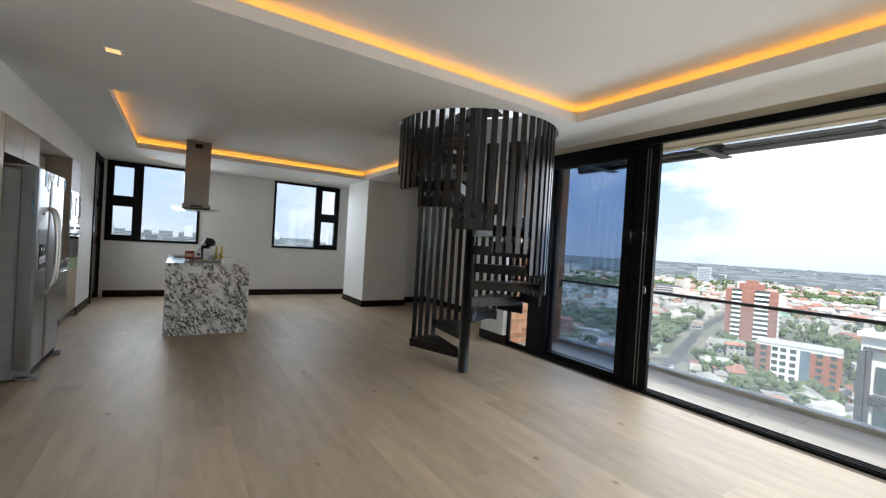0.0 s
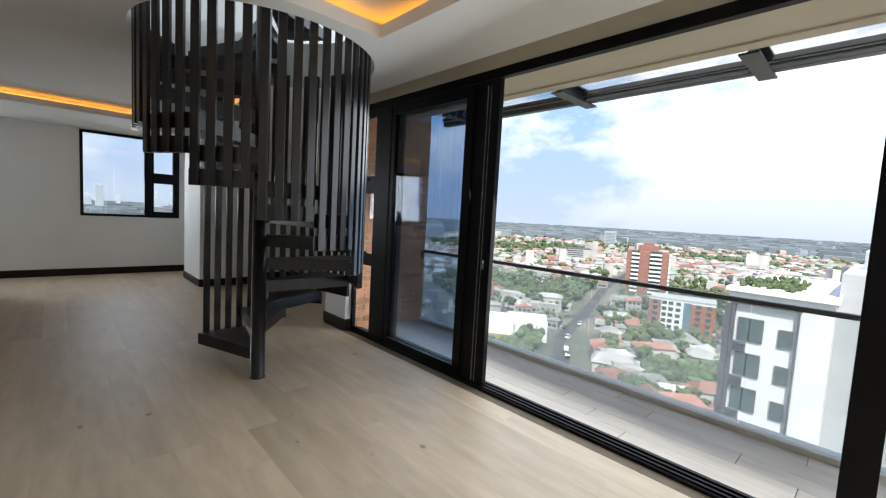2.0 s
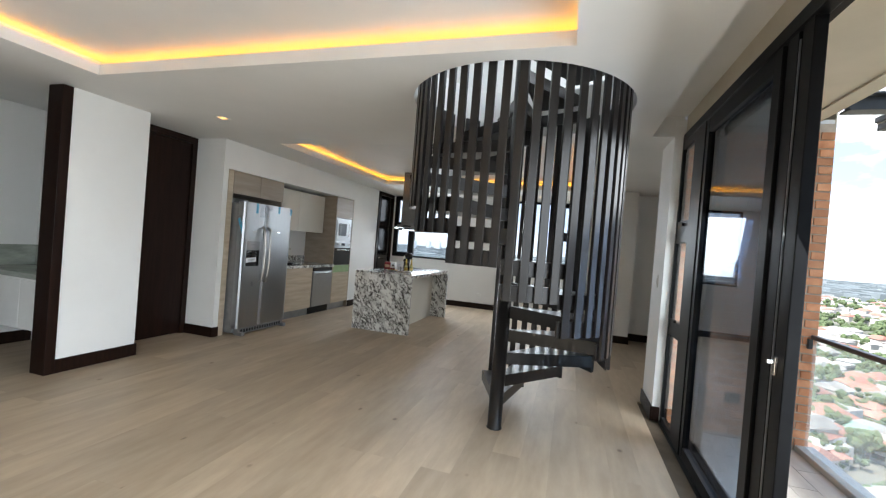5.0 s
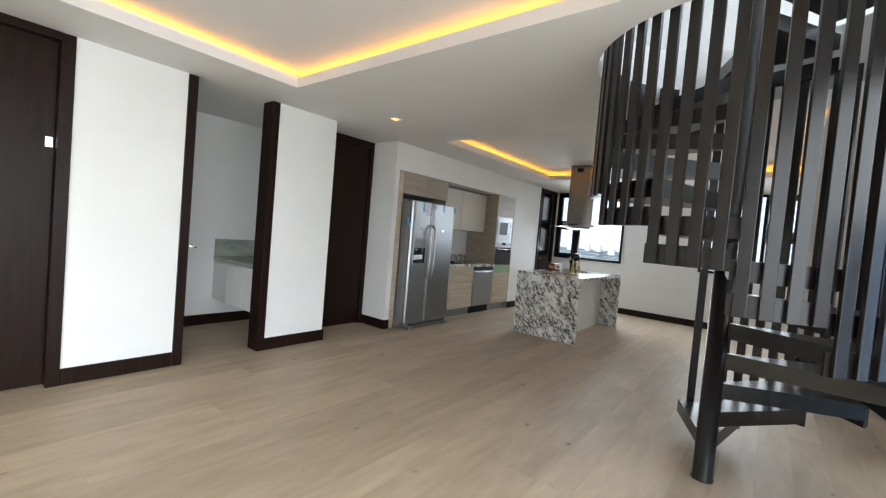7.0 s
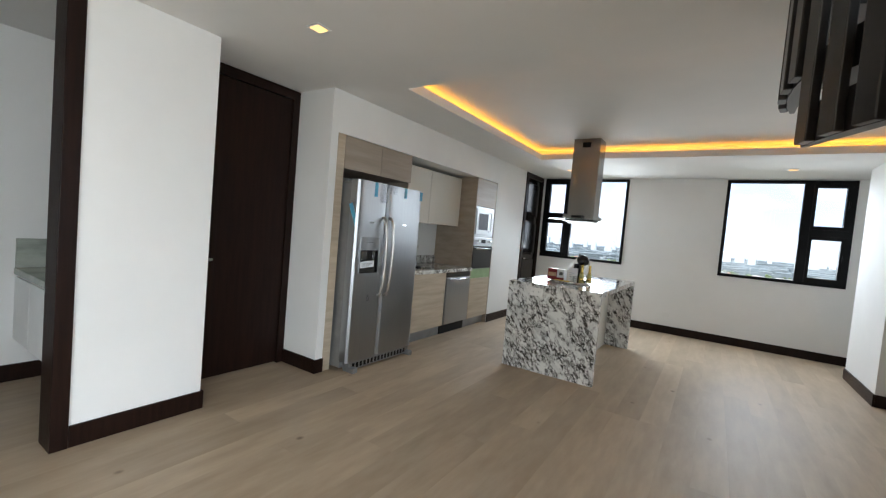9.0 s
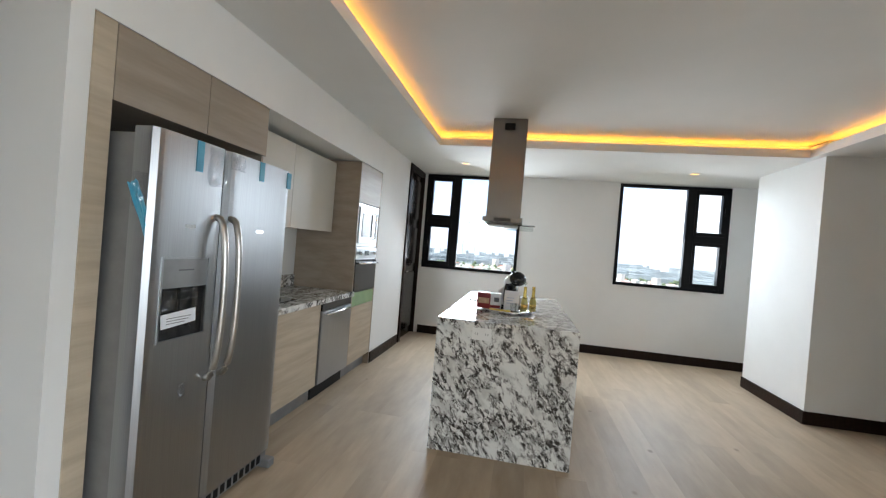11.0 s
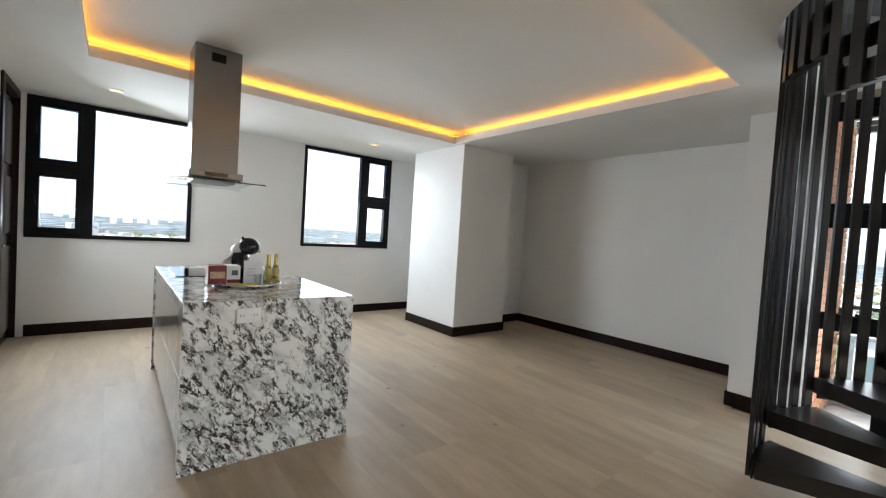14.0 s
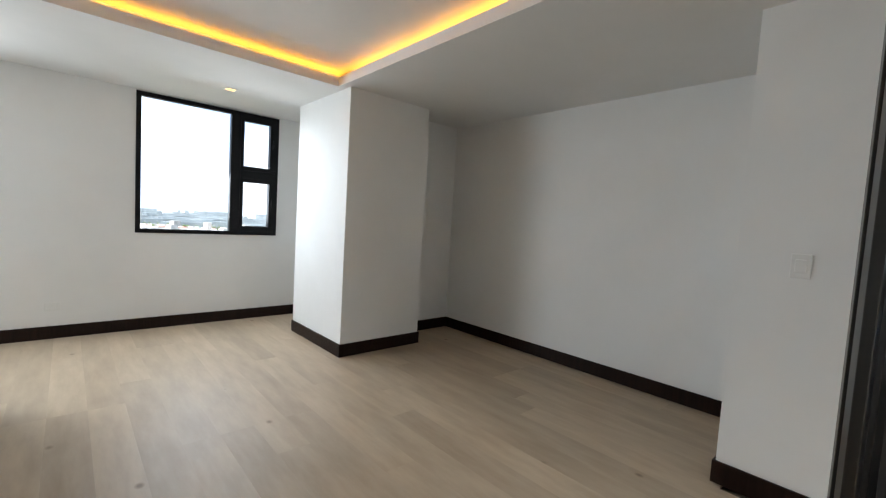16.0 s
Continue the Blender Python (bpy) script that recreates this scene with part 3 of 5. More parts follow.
def north_window(name, x0, x1, mull0, mull1, small_left):
    z0, z1, y0, y1 = 1.055, 2.545, YN - 0.012, YN + 0.06
    w = root(name, (x0 + x1) / 2, YN, z0, "black aluminium window, large pane beside two small sashes", "window", "", "structure")
    f = 0.045
    bm = bmesh.new()
    bx(bm, x0, x1, y0, y1, z0, z0 + f, 0.003)
    bx(bm, x0, x1, y0, y1, z1 - f, z1, 0.003)
    bx(bm, x0, x0 + f, y0 + 0.001, y1, z0 + f, z1 - f)
    bx(bm, x1 - f, x1, y0 + 0.001, y1, z0 + f, z1 - f)
    bx(bm, mull0, mull1, y0 - 0.004, y1, z0 + f, z1 - f, 0.003)
    part("window_frame", bm, M_BLACK, w)
    a, b = (x0 + f, mull0) if small_left else (mull1, x1 - f)
    c, d = (mull1, x1 - f) if small_left else (x0 + f, mull0)
    part("pane", box(c, d, YN + 0.02, YN + 0.026, z0 + f, z1 - f), M_GLASS, w).visible_shadow = False
    zt0, zt1 = 1.755, 1.85
    part("transom", box(a, b, y0 - 0.003, y1, zt0, zt1, 0.003), M_BLACK, w)
    left, right = (0.062, 0.038) if small_left else (0.038, 0.062)
    for s0, s1 in ((z0 + f, zt0), (zt1, z1 - f)):
        low, high = (0.068, 0.05) if s0 < 1.5 else (0.05, 0.058)
        bm = bmesh.new()
        bx(bm, a, b, y0 - 0.008, y1 - 0.01, s0, s0 + low, 0.003)
        bx(bm, a, b, y0 - 0.008, y1 - 0.01, s1 - high, s1, 0.003)
        bx(bm, a, a + left, y0 - 0.007, y1 - 0.01, s0 + low, s1 - high)
        bx(bm, b - right, b, y0 - 0.007, y1 - 0.01, s0 + low, s1 - high)
        sash = part("sash", bm, M_BLACK, w)
        part("pane", box(a + left, b - right, YN + 0.02, YN + 0.026, s0 + low, s1 - high), M_GLASS, sash).visible_shadow = False
        # turn handle on the outer stile
        hy = y0 - 0.008
        hx = a + 0.03 if small_left else b - 0.03
        hz = (s0 + s1) / 2
        part("handle", bx(box(hx - 0.012, hx + 0.012, hy - 0.012, hy, hz - 0.03, hz + 0.03, 0.003), hx - 0.008, hx + 0.008, hy - 0.032, hy - 0.012, hz - 0.008, hz + 0.085, 0.003), M_BLACK, sash)


north_window("window_1", -2.135, -0.635, -1.697, -1.585, True)
north_window("window_2", 0.775, 2.257, 1.695, 1.802, False)


def glazing():
    g = root("window_3", XG, 3.0, 0, "tall black aluminium glazing to the terrace", "window", "", "structure")
    x0, x1 = XG - 0.02, XG + 0.12
    part("head", bx(box(x0, x0 + 0.06, YS, 4.345, 2.5, 2.575, 0.004), x0 + 0.061, x1, YS, 4.345, 2.55, 2.575), M_BLACK, g)
    solid("wall_lintel", box(XG, XG + 0.14, YS, 4.345, 2.576, 2.80), M_SOFFIT, "cream strip above the terrace glazing", "wall")
    # narrow light beside the pilaster
    bm = bmesh.new()
    bx(bm, x0, x0 + 0.045, 4.305, 4.343, 0, 2.4995)
    bx(bm, x0, x0 + 0.045, 3.68, 3.955, 0.0, 2.4995, 0.006)
    bx(bm, x0 + 0.046, x1, 3.70, 3.76, 0.0, 2.4995, 0.003)
    for z0, z1 in ((0.0, 0.05), (0.80, 0.935), (1.60, 1.79), (2.43, 2.4995)):
        bx(bm, x0 + 0.002, x0 + 0.043, 3.955, 4.305, z0, z1, 0.003)
    part("side_frame", bm, M_BLACK, g)
    for z0, z1 in ((0.05, 0.80), (0.935, 1.60), (1.79, 2.43)):
        part("pane", box(x0 + 0.012, x0 + 0.018, 3.955, 4.305, z0, z1), M_GLASS, g).visible_shadow = False
    part("latch", box(x0 - 0.02, x0, 4.05, 4.09, 1.74, 1.77, 0.004), M_BLACK, g)
    part("latch", box(x0 - 0.02, x0, 4.05, 4.09, 0.93, 0.955, 0.004), M_BLACK, g)
    # sliding leaves stacked behind one another
    for i, (xa, y0, y1, lab) in enumerate(((XG - 0.012, 2.26, 3.68, "sliding_leaf"), (XG + 0.05, 2.46, 3.66, "sliding_leaf"), (XG + 0.05, -1.2, 0.14, "sliding_leaf"), (XG - 0.012, -2.4, -1.1, "sliding_leaf"))):
        s, sn = ((0.362, 0.06), (0.17, 0.07), (0.125, 0.125), (0.125, 0.125))[i]
        bm = bmesh.new()
        if i == 0:
            # the stiles of the leaves pushed behind one another, with the slots between them
            for ya, yb, dx in ((0.0, 0.088, 0.0), (0.098, 0.125, 0.012), (0.135, 0.225, 0.004), (0.235, 0.262, 0.014), (0.272, s, 0.0)):
                bx(bm, xa + dx, xa + 0.05, y0 + ya, y0 + yb, 0.02, 2.499, 0.004)
        else:
            bx(bm, xa, xa + 0.05, y0, y0 + s, 0.02, 2.499, 0.004)
        bx(bm, xa, xa + 0.05, y1 - sn, y1, 0.02, 2.499, 0.004)
        bx(bm, xa + 0.001, xa + 0.049, y0 + s, y1 - sn, 0.02, 0.085)
        bx(bm, xa + 0.001, xa + 0.049, y0 + s, y1 - sn, 2.40, 2.499)
        leaf = part(lab, bm, M_BLACK, g)
        part("pane", box(xa + 0.022, xa + 0.028, y0 + s, y1 - sn, 0.085, 2.40), M_TINT if i == 0 else M_GLASS, leaf, "tinted glass pane" if i == 0 else "").visible_shadow = False
        if i == 0:
            for ya in (0.093, 0.130):
                part("seal", box(xa + 0.006, xa + 0.012, y0 + ya - 0.003, y0 + ya + 0.003, 0.03, 2.46), M_ALU, leaf, "thin bare aluminium edge")
            part("lock", bx(box(xa - 0.015, xa - 0.0005, y0 + 0.05, y0 + 0.075, 0.98, 1.06, 0.003), xa - 0.04, xa - 0.015, y0 + 0.055, y0 + 0.07, 1.03, 1.045), M_CHROME, leaf, "steel lock with key")
    bm = bmesh.new()
    bx(bm, x0 - 0.01, x1 + 0.01, YS, 4.345, -0.02, 0.006)
    for k in range(3):
        bx(bm, x0 + 0.01 + 0.045 * k, x0 + 0.02 + 0.045 * k, YS, 4.343, 0.004, 0.018)
    part("track", bm, M_BLACK, g)


glazing()

# ---- spiral stair ----


def wedge(a0, a1, r0, r1, z0, z1, steps=6):
    bm = bmesh.new()
    pts = [(SX + r1 * math.cos(radians(a0 + (a1 - a0) * k / steps)), SY + r1 * math.sin(radians(a0 + (a1 - a0) * k / steps))) for k in range(steps + 1)]
    pts += [(SX + r0 * math.cos(radians(a1)), SY + r0 * math.sin(radians(a1))), (SX + r0 * math.cos(radians(a0)), SY + r0 * math.sin(radians(a0)))]
    prism(bm, pts, z0, z1)
    return bm


def slat(az, z0, z1, r):
    bm = bmesh.new()
    m = Matrix.Translation((SX, SY, 0)) @ Matrix.Rotation(radians(az), 4, "Z")
    bx(bm, r - 0.011, r + 0.011, -0.0265, 0.0265, z0, z1, 0.003)
    bmesh.ops.transform(bm, matrix=m, verts=bm.verts)
    return bm


def spiral_stair():
    s = root("spiral_staircase", SX, SY, 0, "black steel spiral staircase ringed with tall vertical slats", "staircase")
    part("pole", lathe(bmesh.new(), SX, SY, ((0.062, 0.0), (0.062, 0.01), (0.056, 0.012), (0.056, 3.9))), M_STAIR, s, "round black steel pole", True)
    step, a, top = 27.4, 107.0, 2.66
    skirts = [0.112, 0.30, 0.47, 0.60, 0.742, 0.908, 1.115, 1.312] + [1.312 + 0.19 * k for k in range(1, 8)]
    for i in range(16):
        a0, a1 = a - step * i, a - step * (i + 1)
        z = 0.13 + 0.19 * i
        part("tread", wedge(a0 + 3, a1, 0.05, SR - 0.02, z, z + 0.095), M_STAIR, s)
        if i >= len(skirts):
            continue
        low = skirts[i]
        part("fascia", wedge(a0, a1, SR - 0.018, SR - 0.006, low, low + 0.10), M_STAIR, s)
        for k in range(4):
            part("slat", slat(a0 - step * (k + 0.5) / 4, low, top, SR + 0.006), M_STAIR, s)
    return s


spiral_stair()

# ---- kitchen ----


M_HOODG = solid_glass("hood_glass", (0.80, 0.86, 0.85))


M_WRAP = pane_glass("plastic_wrap", (0.86, 0.87, 0.88))


def crumpled(x, y0, y1, z0, z1, depth, seed):
    """A crumpled upright sheet facing the room."""
    bm = bmesh.new()
    n = 9
    g = [[bm.verts.new((x + depth * (0.5 + noise.noise((3.1 * i / 4, 2.7 * k / 4, seed * 7.3))) + depth * 0.5 * noise.noise((i * 1.7, k * 1.9, seed)),
                        y0 + (y1 - y0) * (i + 0.5 * noise.noise((i, k, seed + 0.5))) / (n - 1),
                        z0 + (z1 - z0) * (k + 0.5 * noise.noise((k, i, seed + 0.7))) / (n - 1))) for k in range(n)] for i in range(n)]
    for i in range(n - 1):
        for k in range(n - 1):
            bm.faces.new((g[i][k], g[i + 1][k], g[i + 1][k + 1], g[i][k + 1]))
    r = bmesh.ops.extrude_face_region(bm, geom=list(bm.faces))
    bmesh.ops.translate(bm, vec=(0.0006, 0, 0), verts=[v for v in r["geom"] if isinstance(v, bmesh.types.BMVert)])
    return bm


def fridge():
    f = root("refrigerator", -2.3, 5.1, 0, "stainless side-by-side refrigerator with film and tape still on", "refrigerator")
    part("body", box(-2.80, -2.09, 4.625, 5.565, 0.03, 1.765, 0.006), M_STEELD, f)
    xs = -1.985
    split = 5.005
    for y0, y1 in ((4.605, split - 0.003), (split + 0.003, 5.565)):
        bm = bmesh.new()
        n = 20
        prof = []
        for k in range(n + 1):
            u = k / n
            prof.append((xs - 0.02 + 0.02 * (1 - (2 * u - 1) ** 10) ** 0.5 if 0 < k < n else xs - 0.02, y0 + (y1 - y0) * u))
        prof = [(-2.085, y0)] + prof + [(-2.085, y1)]
        prism(bm, prof, 0.10, 1.785)
        door = part("door", bm, M_STEEL, f)
        yh = split - 0.048 if y0 < 4.8 else split + 0.048
        hb = bmesh.new()
        pts = [(xs - 0.012 + 0.08 * math.sin(math.pi * k / 18) ** 0.55, yh, 1.08 - 0.38 * math.cos(math.pi * k / 18)) for k in range(19)]
        tube(hb, pts, 0.016, 12)
        part("handle", hb, M_NICKEL, door, "curved steel bar handle", True)
        part("badge", box(xs - 0.001, xs + 0.002, (y0 + y1) / 2 - 0.03, (y0 + y1) / 2 + 0.03, 1.40, 1.415), M_CHROME, door)
    fr = bmesh.new()
    y0, y1, z0, z1 = 4.67, 4.93, 0.92, 1.275
    for q in ((y0, y1, z0, z0 + 0.008), (y0, y1, z1 - 0.008, z1), (y0, y0 + 0.008, z0 + 0.008, z1 - 0.008), (y1 - 0.008, y1, z0 + 0.008, z1 - 0.008)):
        bx(fr, xs - 0.02, xs + 0.006, *q)
    d = part("dispenser", fr, M_STEEL, f, "thin steel frame round the water dispenser")
    part("control_panel", box(xs - 0.015, xs + 0.003, y0 + 0.009, y1 - 0.009, 1.145, z1 - 0.009), M_STEELD, d, "grey control panel")
    part("print", box(xs + 0.003, xs + 0.004, 4.76, 4.84, 1.216, 1.222), M_INK, d)
    # no hollow here: a flush black panel gives the dark inset look
    part("recess", box(xs - 0.012, xs + 0.001, y0 + 0.009, y1 - 0.009, z0 + 0.009, 1.144), M_BLACKG, d, "flush black panel drawn as the dispenser recess")
    part("paddle", box(xs + 0.001, xs + 0.012, 4.765, 4.835, 1.04, 1.143, 0.004), M_BLACK, d)
    lab = box(xs + 0.013, xs + 0.015, 4.675, 4.855, 0.985, 1.045)
    bmesh.ops.rotate(lab, cent=(xs, 4.76, 1.015), matrix=Matrix.Rotation(radians(4), 3, "X"), verts=lab.verts)
    part("sticker", lab, M_PAPER, d, "white paper sticker")
    for k in range(3):
        part("print", box(xs + 0.0151, xs + 0.0155, 4.70, 4.80 + 0.015 * k, 0.997 + 0.011 * k, 1.000 + 0.011 * k), M_INK, d)
    part("film", crumpled(xs + 0.004, 4.682, 4.86, 1.05, 1.138, 0.016, 3), M_WRAP, d, "crumpled clear film")
    part("film", crumpled(xs + 0.006, 4.82, 4.842, 0.965, 1.10, 0.008, 8), M_WRAP, d, "hanging strip of clear film")
    part("grille", box(-2.09, -2.0, 4.66, 5.54, 0.02, 0.095, 0.004), M_STEELD, f)
    for k in range(16):
        part("slot", box(-2.0, -1.997, 4.70 + 0.05 * k, 4.73 + 0.05 * k, 0.035, 0.08), M_BLACK, f)
    for y in (4.66, 5.49):
        part("foot", box(-2.08, -1.945, y, y + 0.06, 0.0, 0.05, 0.008), M_STEELD, f)
    for y, z, l in ((4.83, 1.79, 0.14), (5.27, 1.79, 0.11), (5.535, 1.78, 0.10)):
        part("tape", box(xs - 0.004, xs + 0.003, y - 0.02, y + 0.02, z - l, z - 0.006), M_TAPE, f, "strip of blue tape")
    tb = crumpled(xs - 0.055, -0.024, 0.024, -0.15, 0.12, 0.006, 5)
    bmesh.ops.rotate(tb, cent=(xs - 0.06, 0, 0), matrix=Matrix.Rotation(radians(24), 3, "X"), verts=tb.verts)
    bmesh.ops.translate(tb, vec=(0.03, 4.588, 1.45), verts=tb.verts)
    part("tape", tb, M_TAPE, f, "loose crumpled strip of blue tape")
    part("film_fold", crumpled(xs - 0.03, 4.545, 4.603, 1.47, 1.60, 0.012, 11), M_WRAP, f, "loose corner of clear film")
    part("film_fold", crumpled(xs + 0.001, 4.88, 5.0, 1.60, 1.775, 0.006, 12), M_WRAP, f, "wrinkled film at the door's corner")
    part("film_fold", crumpled(xs + 0.001, 5.02, 5.13, 1.70, 1.78, 0.006, 13), M_WRAP, f, "wrinkled film at the door's corner")
    part("film_fold", crumpled(xs + 0.001, 4.80, 4.84, 0.66, 0.72, 0.006, 14), M_WRAP, f, "small blister of film")


def kitchen_units():
    c = root("cabinet", -2.5, 5.1, 1.88, "grey oak bridging cabinet above the refrigerator", "cabinet")
    part("body", box(-2.85, -2.215, 4.602, 5.60, 1.885, 2.185), M_GREYOAK, c)
    for y0, y1 in ((4.604, 5.098), (5.102, 5.598)):
        part("door", box(-2.213, -2.195, y0, y1, 1.882, 2.184, 0.0015), M_GREYOAK, c)
    p = root("side_panel", -2.5, 4.55, 0, "tall pale oak side panel beside the refrigerator", "panel")
    part("board", box(-2.85, -2.196, 4.514, 4.60, 0.0, 2.186, 0.0015), M_PALEOAK, p)
    p = root("side_panel", -2.5, 5.59, 0, "grey oak panel between refrigerator and base unit", "panel")
    part("board", box(-2.85, -2.215, 5.58, 5.60, 0.0, 1.882, 0.001), M_GREYOAK, p)
    u = root("wall_cabinet", -2.65, 6.35, 1.46, "cream lacquered wall cabinet over the worktop", "cabinet")
    part("body", box(-2.85, -2.475, 5.602, 7.125, 1.465, 2.15), M_CREAM, u)
    for k in range(2):
        part("door", box(-2.473, -2.455, 5.604 + 0.761 * k, 6.361 + 0.761 * k, 1.46, 2.15, 0.0015), M_CREAM, u)
    b = root("base_cabinet", -2.5, 6.05, 0, "pale oak base cabinet with grey plinth", "cabinet")
    part("body", box(-2.85, -2.225, 5.602, 6.525, 0.13, 0.838), M_GREYOAK, b)
    part("door", box(-2.223, -2.204, 5.604, 6.523, 0.132, 0.836, 0.0015), M_PALEOAK, b)
    part("plinth", box(-2.80, -2.26, 5.602, 6.525, 0, 0.128), M_STEELD, b, "grey metal plinth")
    d = root("dishwasher", -2.5, 6.85, 0, "stainless built-in dishwasher below the worktop", "dishwasher")
    part("body", box(-2.80, -2.235, 6.535, 7.145, 0.13, 0.836), M_STEELD, d)
    part("door", box(-2.233, -2.19, 6.537, 7.143, 0.135, 0.762, 0.006), M_STEEL, d)
    part("control_panel", box(-2.233, -2.197, 6.537, 7.143, 0.768, 0.835, 0.004), M_BLACKG, d, "dark control strip")
    hb = bmesh.new()
    tube(hb, [(-2.19, 6.60, 0.735), (-2.165, 6.62, 0.74), (-2.16, 6.84, 0.742), (-2.165, 7.06, 0.74), (-2.19, 7.08, 0.735)], 0.011)
    part("handle", hb, M_CHROME, d, "", True)
    part("plinth", box(-2.80, -2.25, 6.535, 7.145, 0.0, 0.128), M_BLACK, d)
    t = root("worktop", -2.5, 6.36, 0.84, "speckled granite worktop with low upstand", "worktop")
    part("slab", box(-2.85, -2.17, 5.602, 7.148, 0.84, 0.885, 0.004), M_GRANITE, t)
    part("upstand", box(-2.855, -2.835, 5.602, 7.148, 0.886, 1.0, 0.003), M_GRANITE, t)
    o = root("wall_outlet", -2.85, 6.7, 1.1, "white double wall outlet above the worktop", "outlet")
    part("plate", box(-2.86, -2.848, 6.62, 6.74, 1.08, 1.16, 0.003), M_PLASTIC, o)
    part("socket", box(-2.848, -2.845, 6.64, 6.67, 1.10, 1.14), M_CREAM, o)
    part("socket", box(-2.848, -2.845, 6.69, 6.72, 1.10, 1.14), M_CREAM, o)
    h = root("gas_hob", -2.5, 5.95, 0.885, "black hob with pan supports on the worktop", "hob")
    part("plate", box(-2.76, -2.30, 5.75, 6.30, 0.886, 0.892, 0.002), M_BLACKG, h)
    for k in range(4):
        cx, cy = -2.64 + 0.22 * (k % 2), 5.90 + 0.26 * (k // 2)
        part("burner", lathe(bmesh.new(), cx, cy, ((0.05, 0.892), (0.05, 0.905), (0.02, 0.912))), M_BLACK, h)
    # tall oven housing
    v = root("oven_housing", -2.5, 7.47, 0, "tall grey oak housing for oven and microwave", "cabinet")
    part("side_panel", box(-2.85, -2.20, 7.15, 7.17, 0.13, 2.186), M_GREYOAK, v)
    part("side_panel", box(-2.85, -2.20, 7.765, 7.785, 0.0, 2.186), M_GREYOAK, v)
    part("body", box(-2.85, -2.24, 7.17, 7.765, 0.13, 2.18), M_GREYOAK, v)
    part("top_door", box(-2.24, -2.20, 7.172, 7.763, 1.785, 2.184, 0.0015), M_GREYOAK, v)
    part("drawer", box(-2.24, -2.20, 7.172, 7.763, 0.132, 0.72, 0.0015), M_PALEOAK, v)
    part("plinth", box(-2.80, -2.26, 7.15, 7.785, 0, 0.128), M_STEELD, v)
    part("filler", box(-2.24, -2.202, 7.172, 7.763, 0.725, 0.86), M_GREEN, v, "filler strip under green film")
    w = root("microwave", -2.24, 7.47, 1.33, "built-in stainless microwave with dark window", "microwave")
    part("body", box(-2.24, -2.205, 7.173, 7.762, 1.335, 1.78, 0.003), M_STEEL, w)
    part("door", box(-2.204, -2.194, 7.20, 7.62, 1.37, 1.745, 0.003), M_STEEL, w)
    part("window", box(-2.193, -2.190, 7.27, 7.55, 1.44, 1.68), M_BLACKG, w, "dark glass window")
    part("handle", tube(bmesh.new(), [(-2.193, 7.595, 1.42), (-2.165, 7.595, 1.43), (-2.165, 7.595, 1.69), (-2.193, 7.595, 1.70)], 0.008), M_CHROME, w, "", True)
    for k in range(3):
        part("button", box(-2.204, -2.199, 7.66, 7.73, 1.46 + 0.07 * k, 1.49 + 0.07 * k), M_STEELD, w)
    n = root("oven", -2.24, 7.47, 0.87, "built-in oven with black glass door", "oven")
    part("body", box(-2.24, -2.206, 7.173, 7.762, 0.865, 1.33, 0.003), M_STEEL, n)
    part("control_panel", box(-2.205, -2.196, 7.176, 7.759, 1.215, 1.325, 0.003), M_STEEL, n)
    part("display", box(-2.195, -2.193, 7.40, 7.53, 1.245, 1.295), M_BLACKG, n)
    for y in (7.27, 7.66):
        k = bmesh.new()
        tube(k, [(-2.196, y, 1.27), (-2.17, y, 1.27)], 0.018, 12)
        part("knob", k, M_CHROME, n, "", True)
    part("door", box(-2.205, -2.192, 7.176, 7.759, 0.87, 1.205, 0.003), M_BLACKG, n)
    part("handle", tube(bmesh.new(), [(-2.19, 7.22, 1.165), (-2.155, 7.22, 1.165), (-2.155, 7.715, 1.165), (-2.19, 7.715, 1.165)], 0.010), M_CHROME, n, "", True)


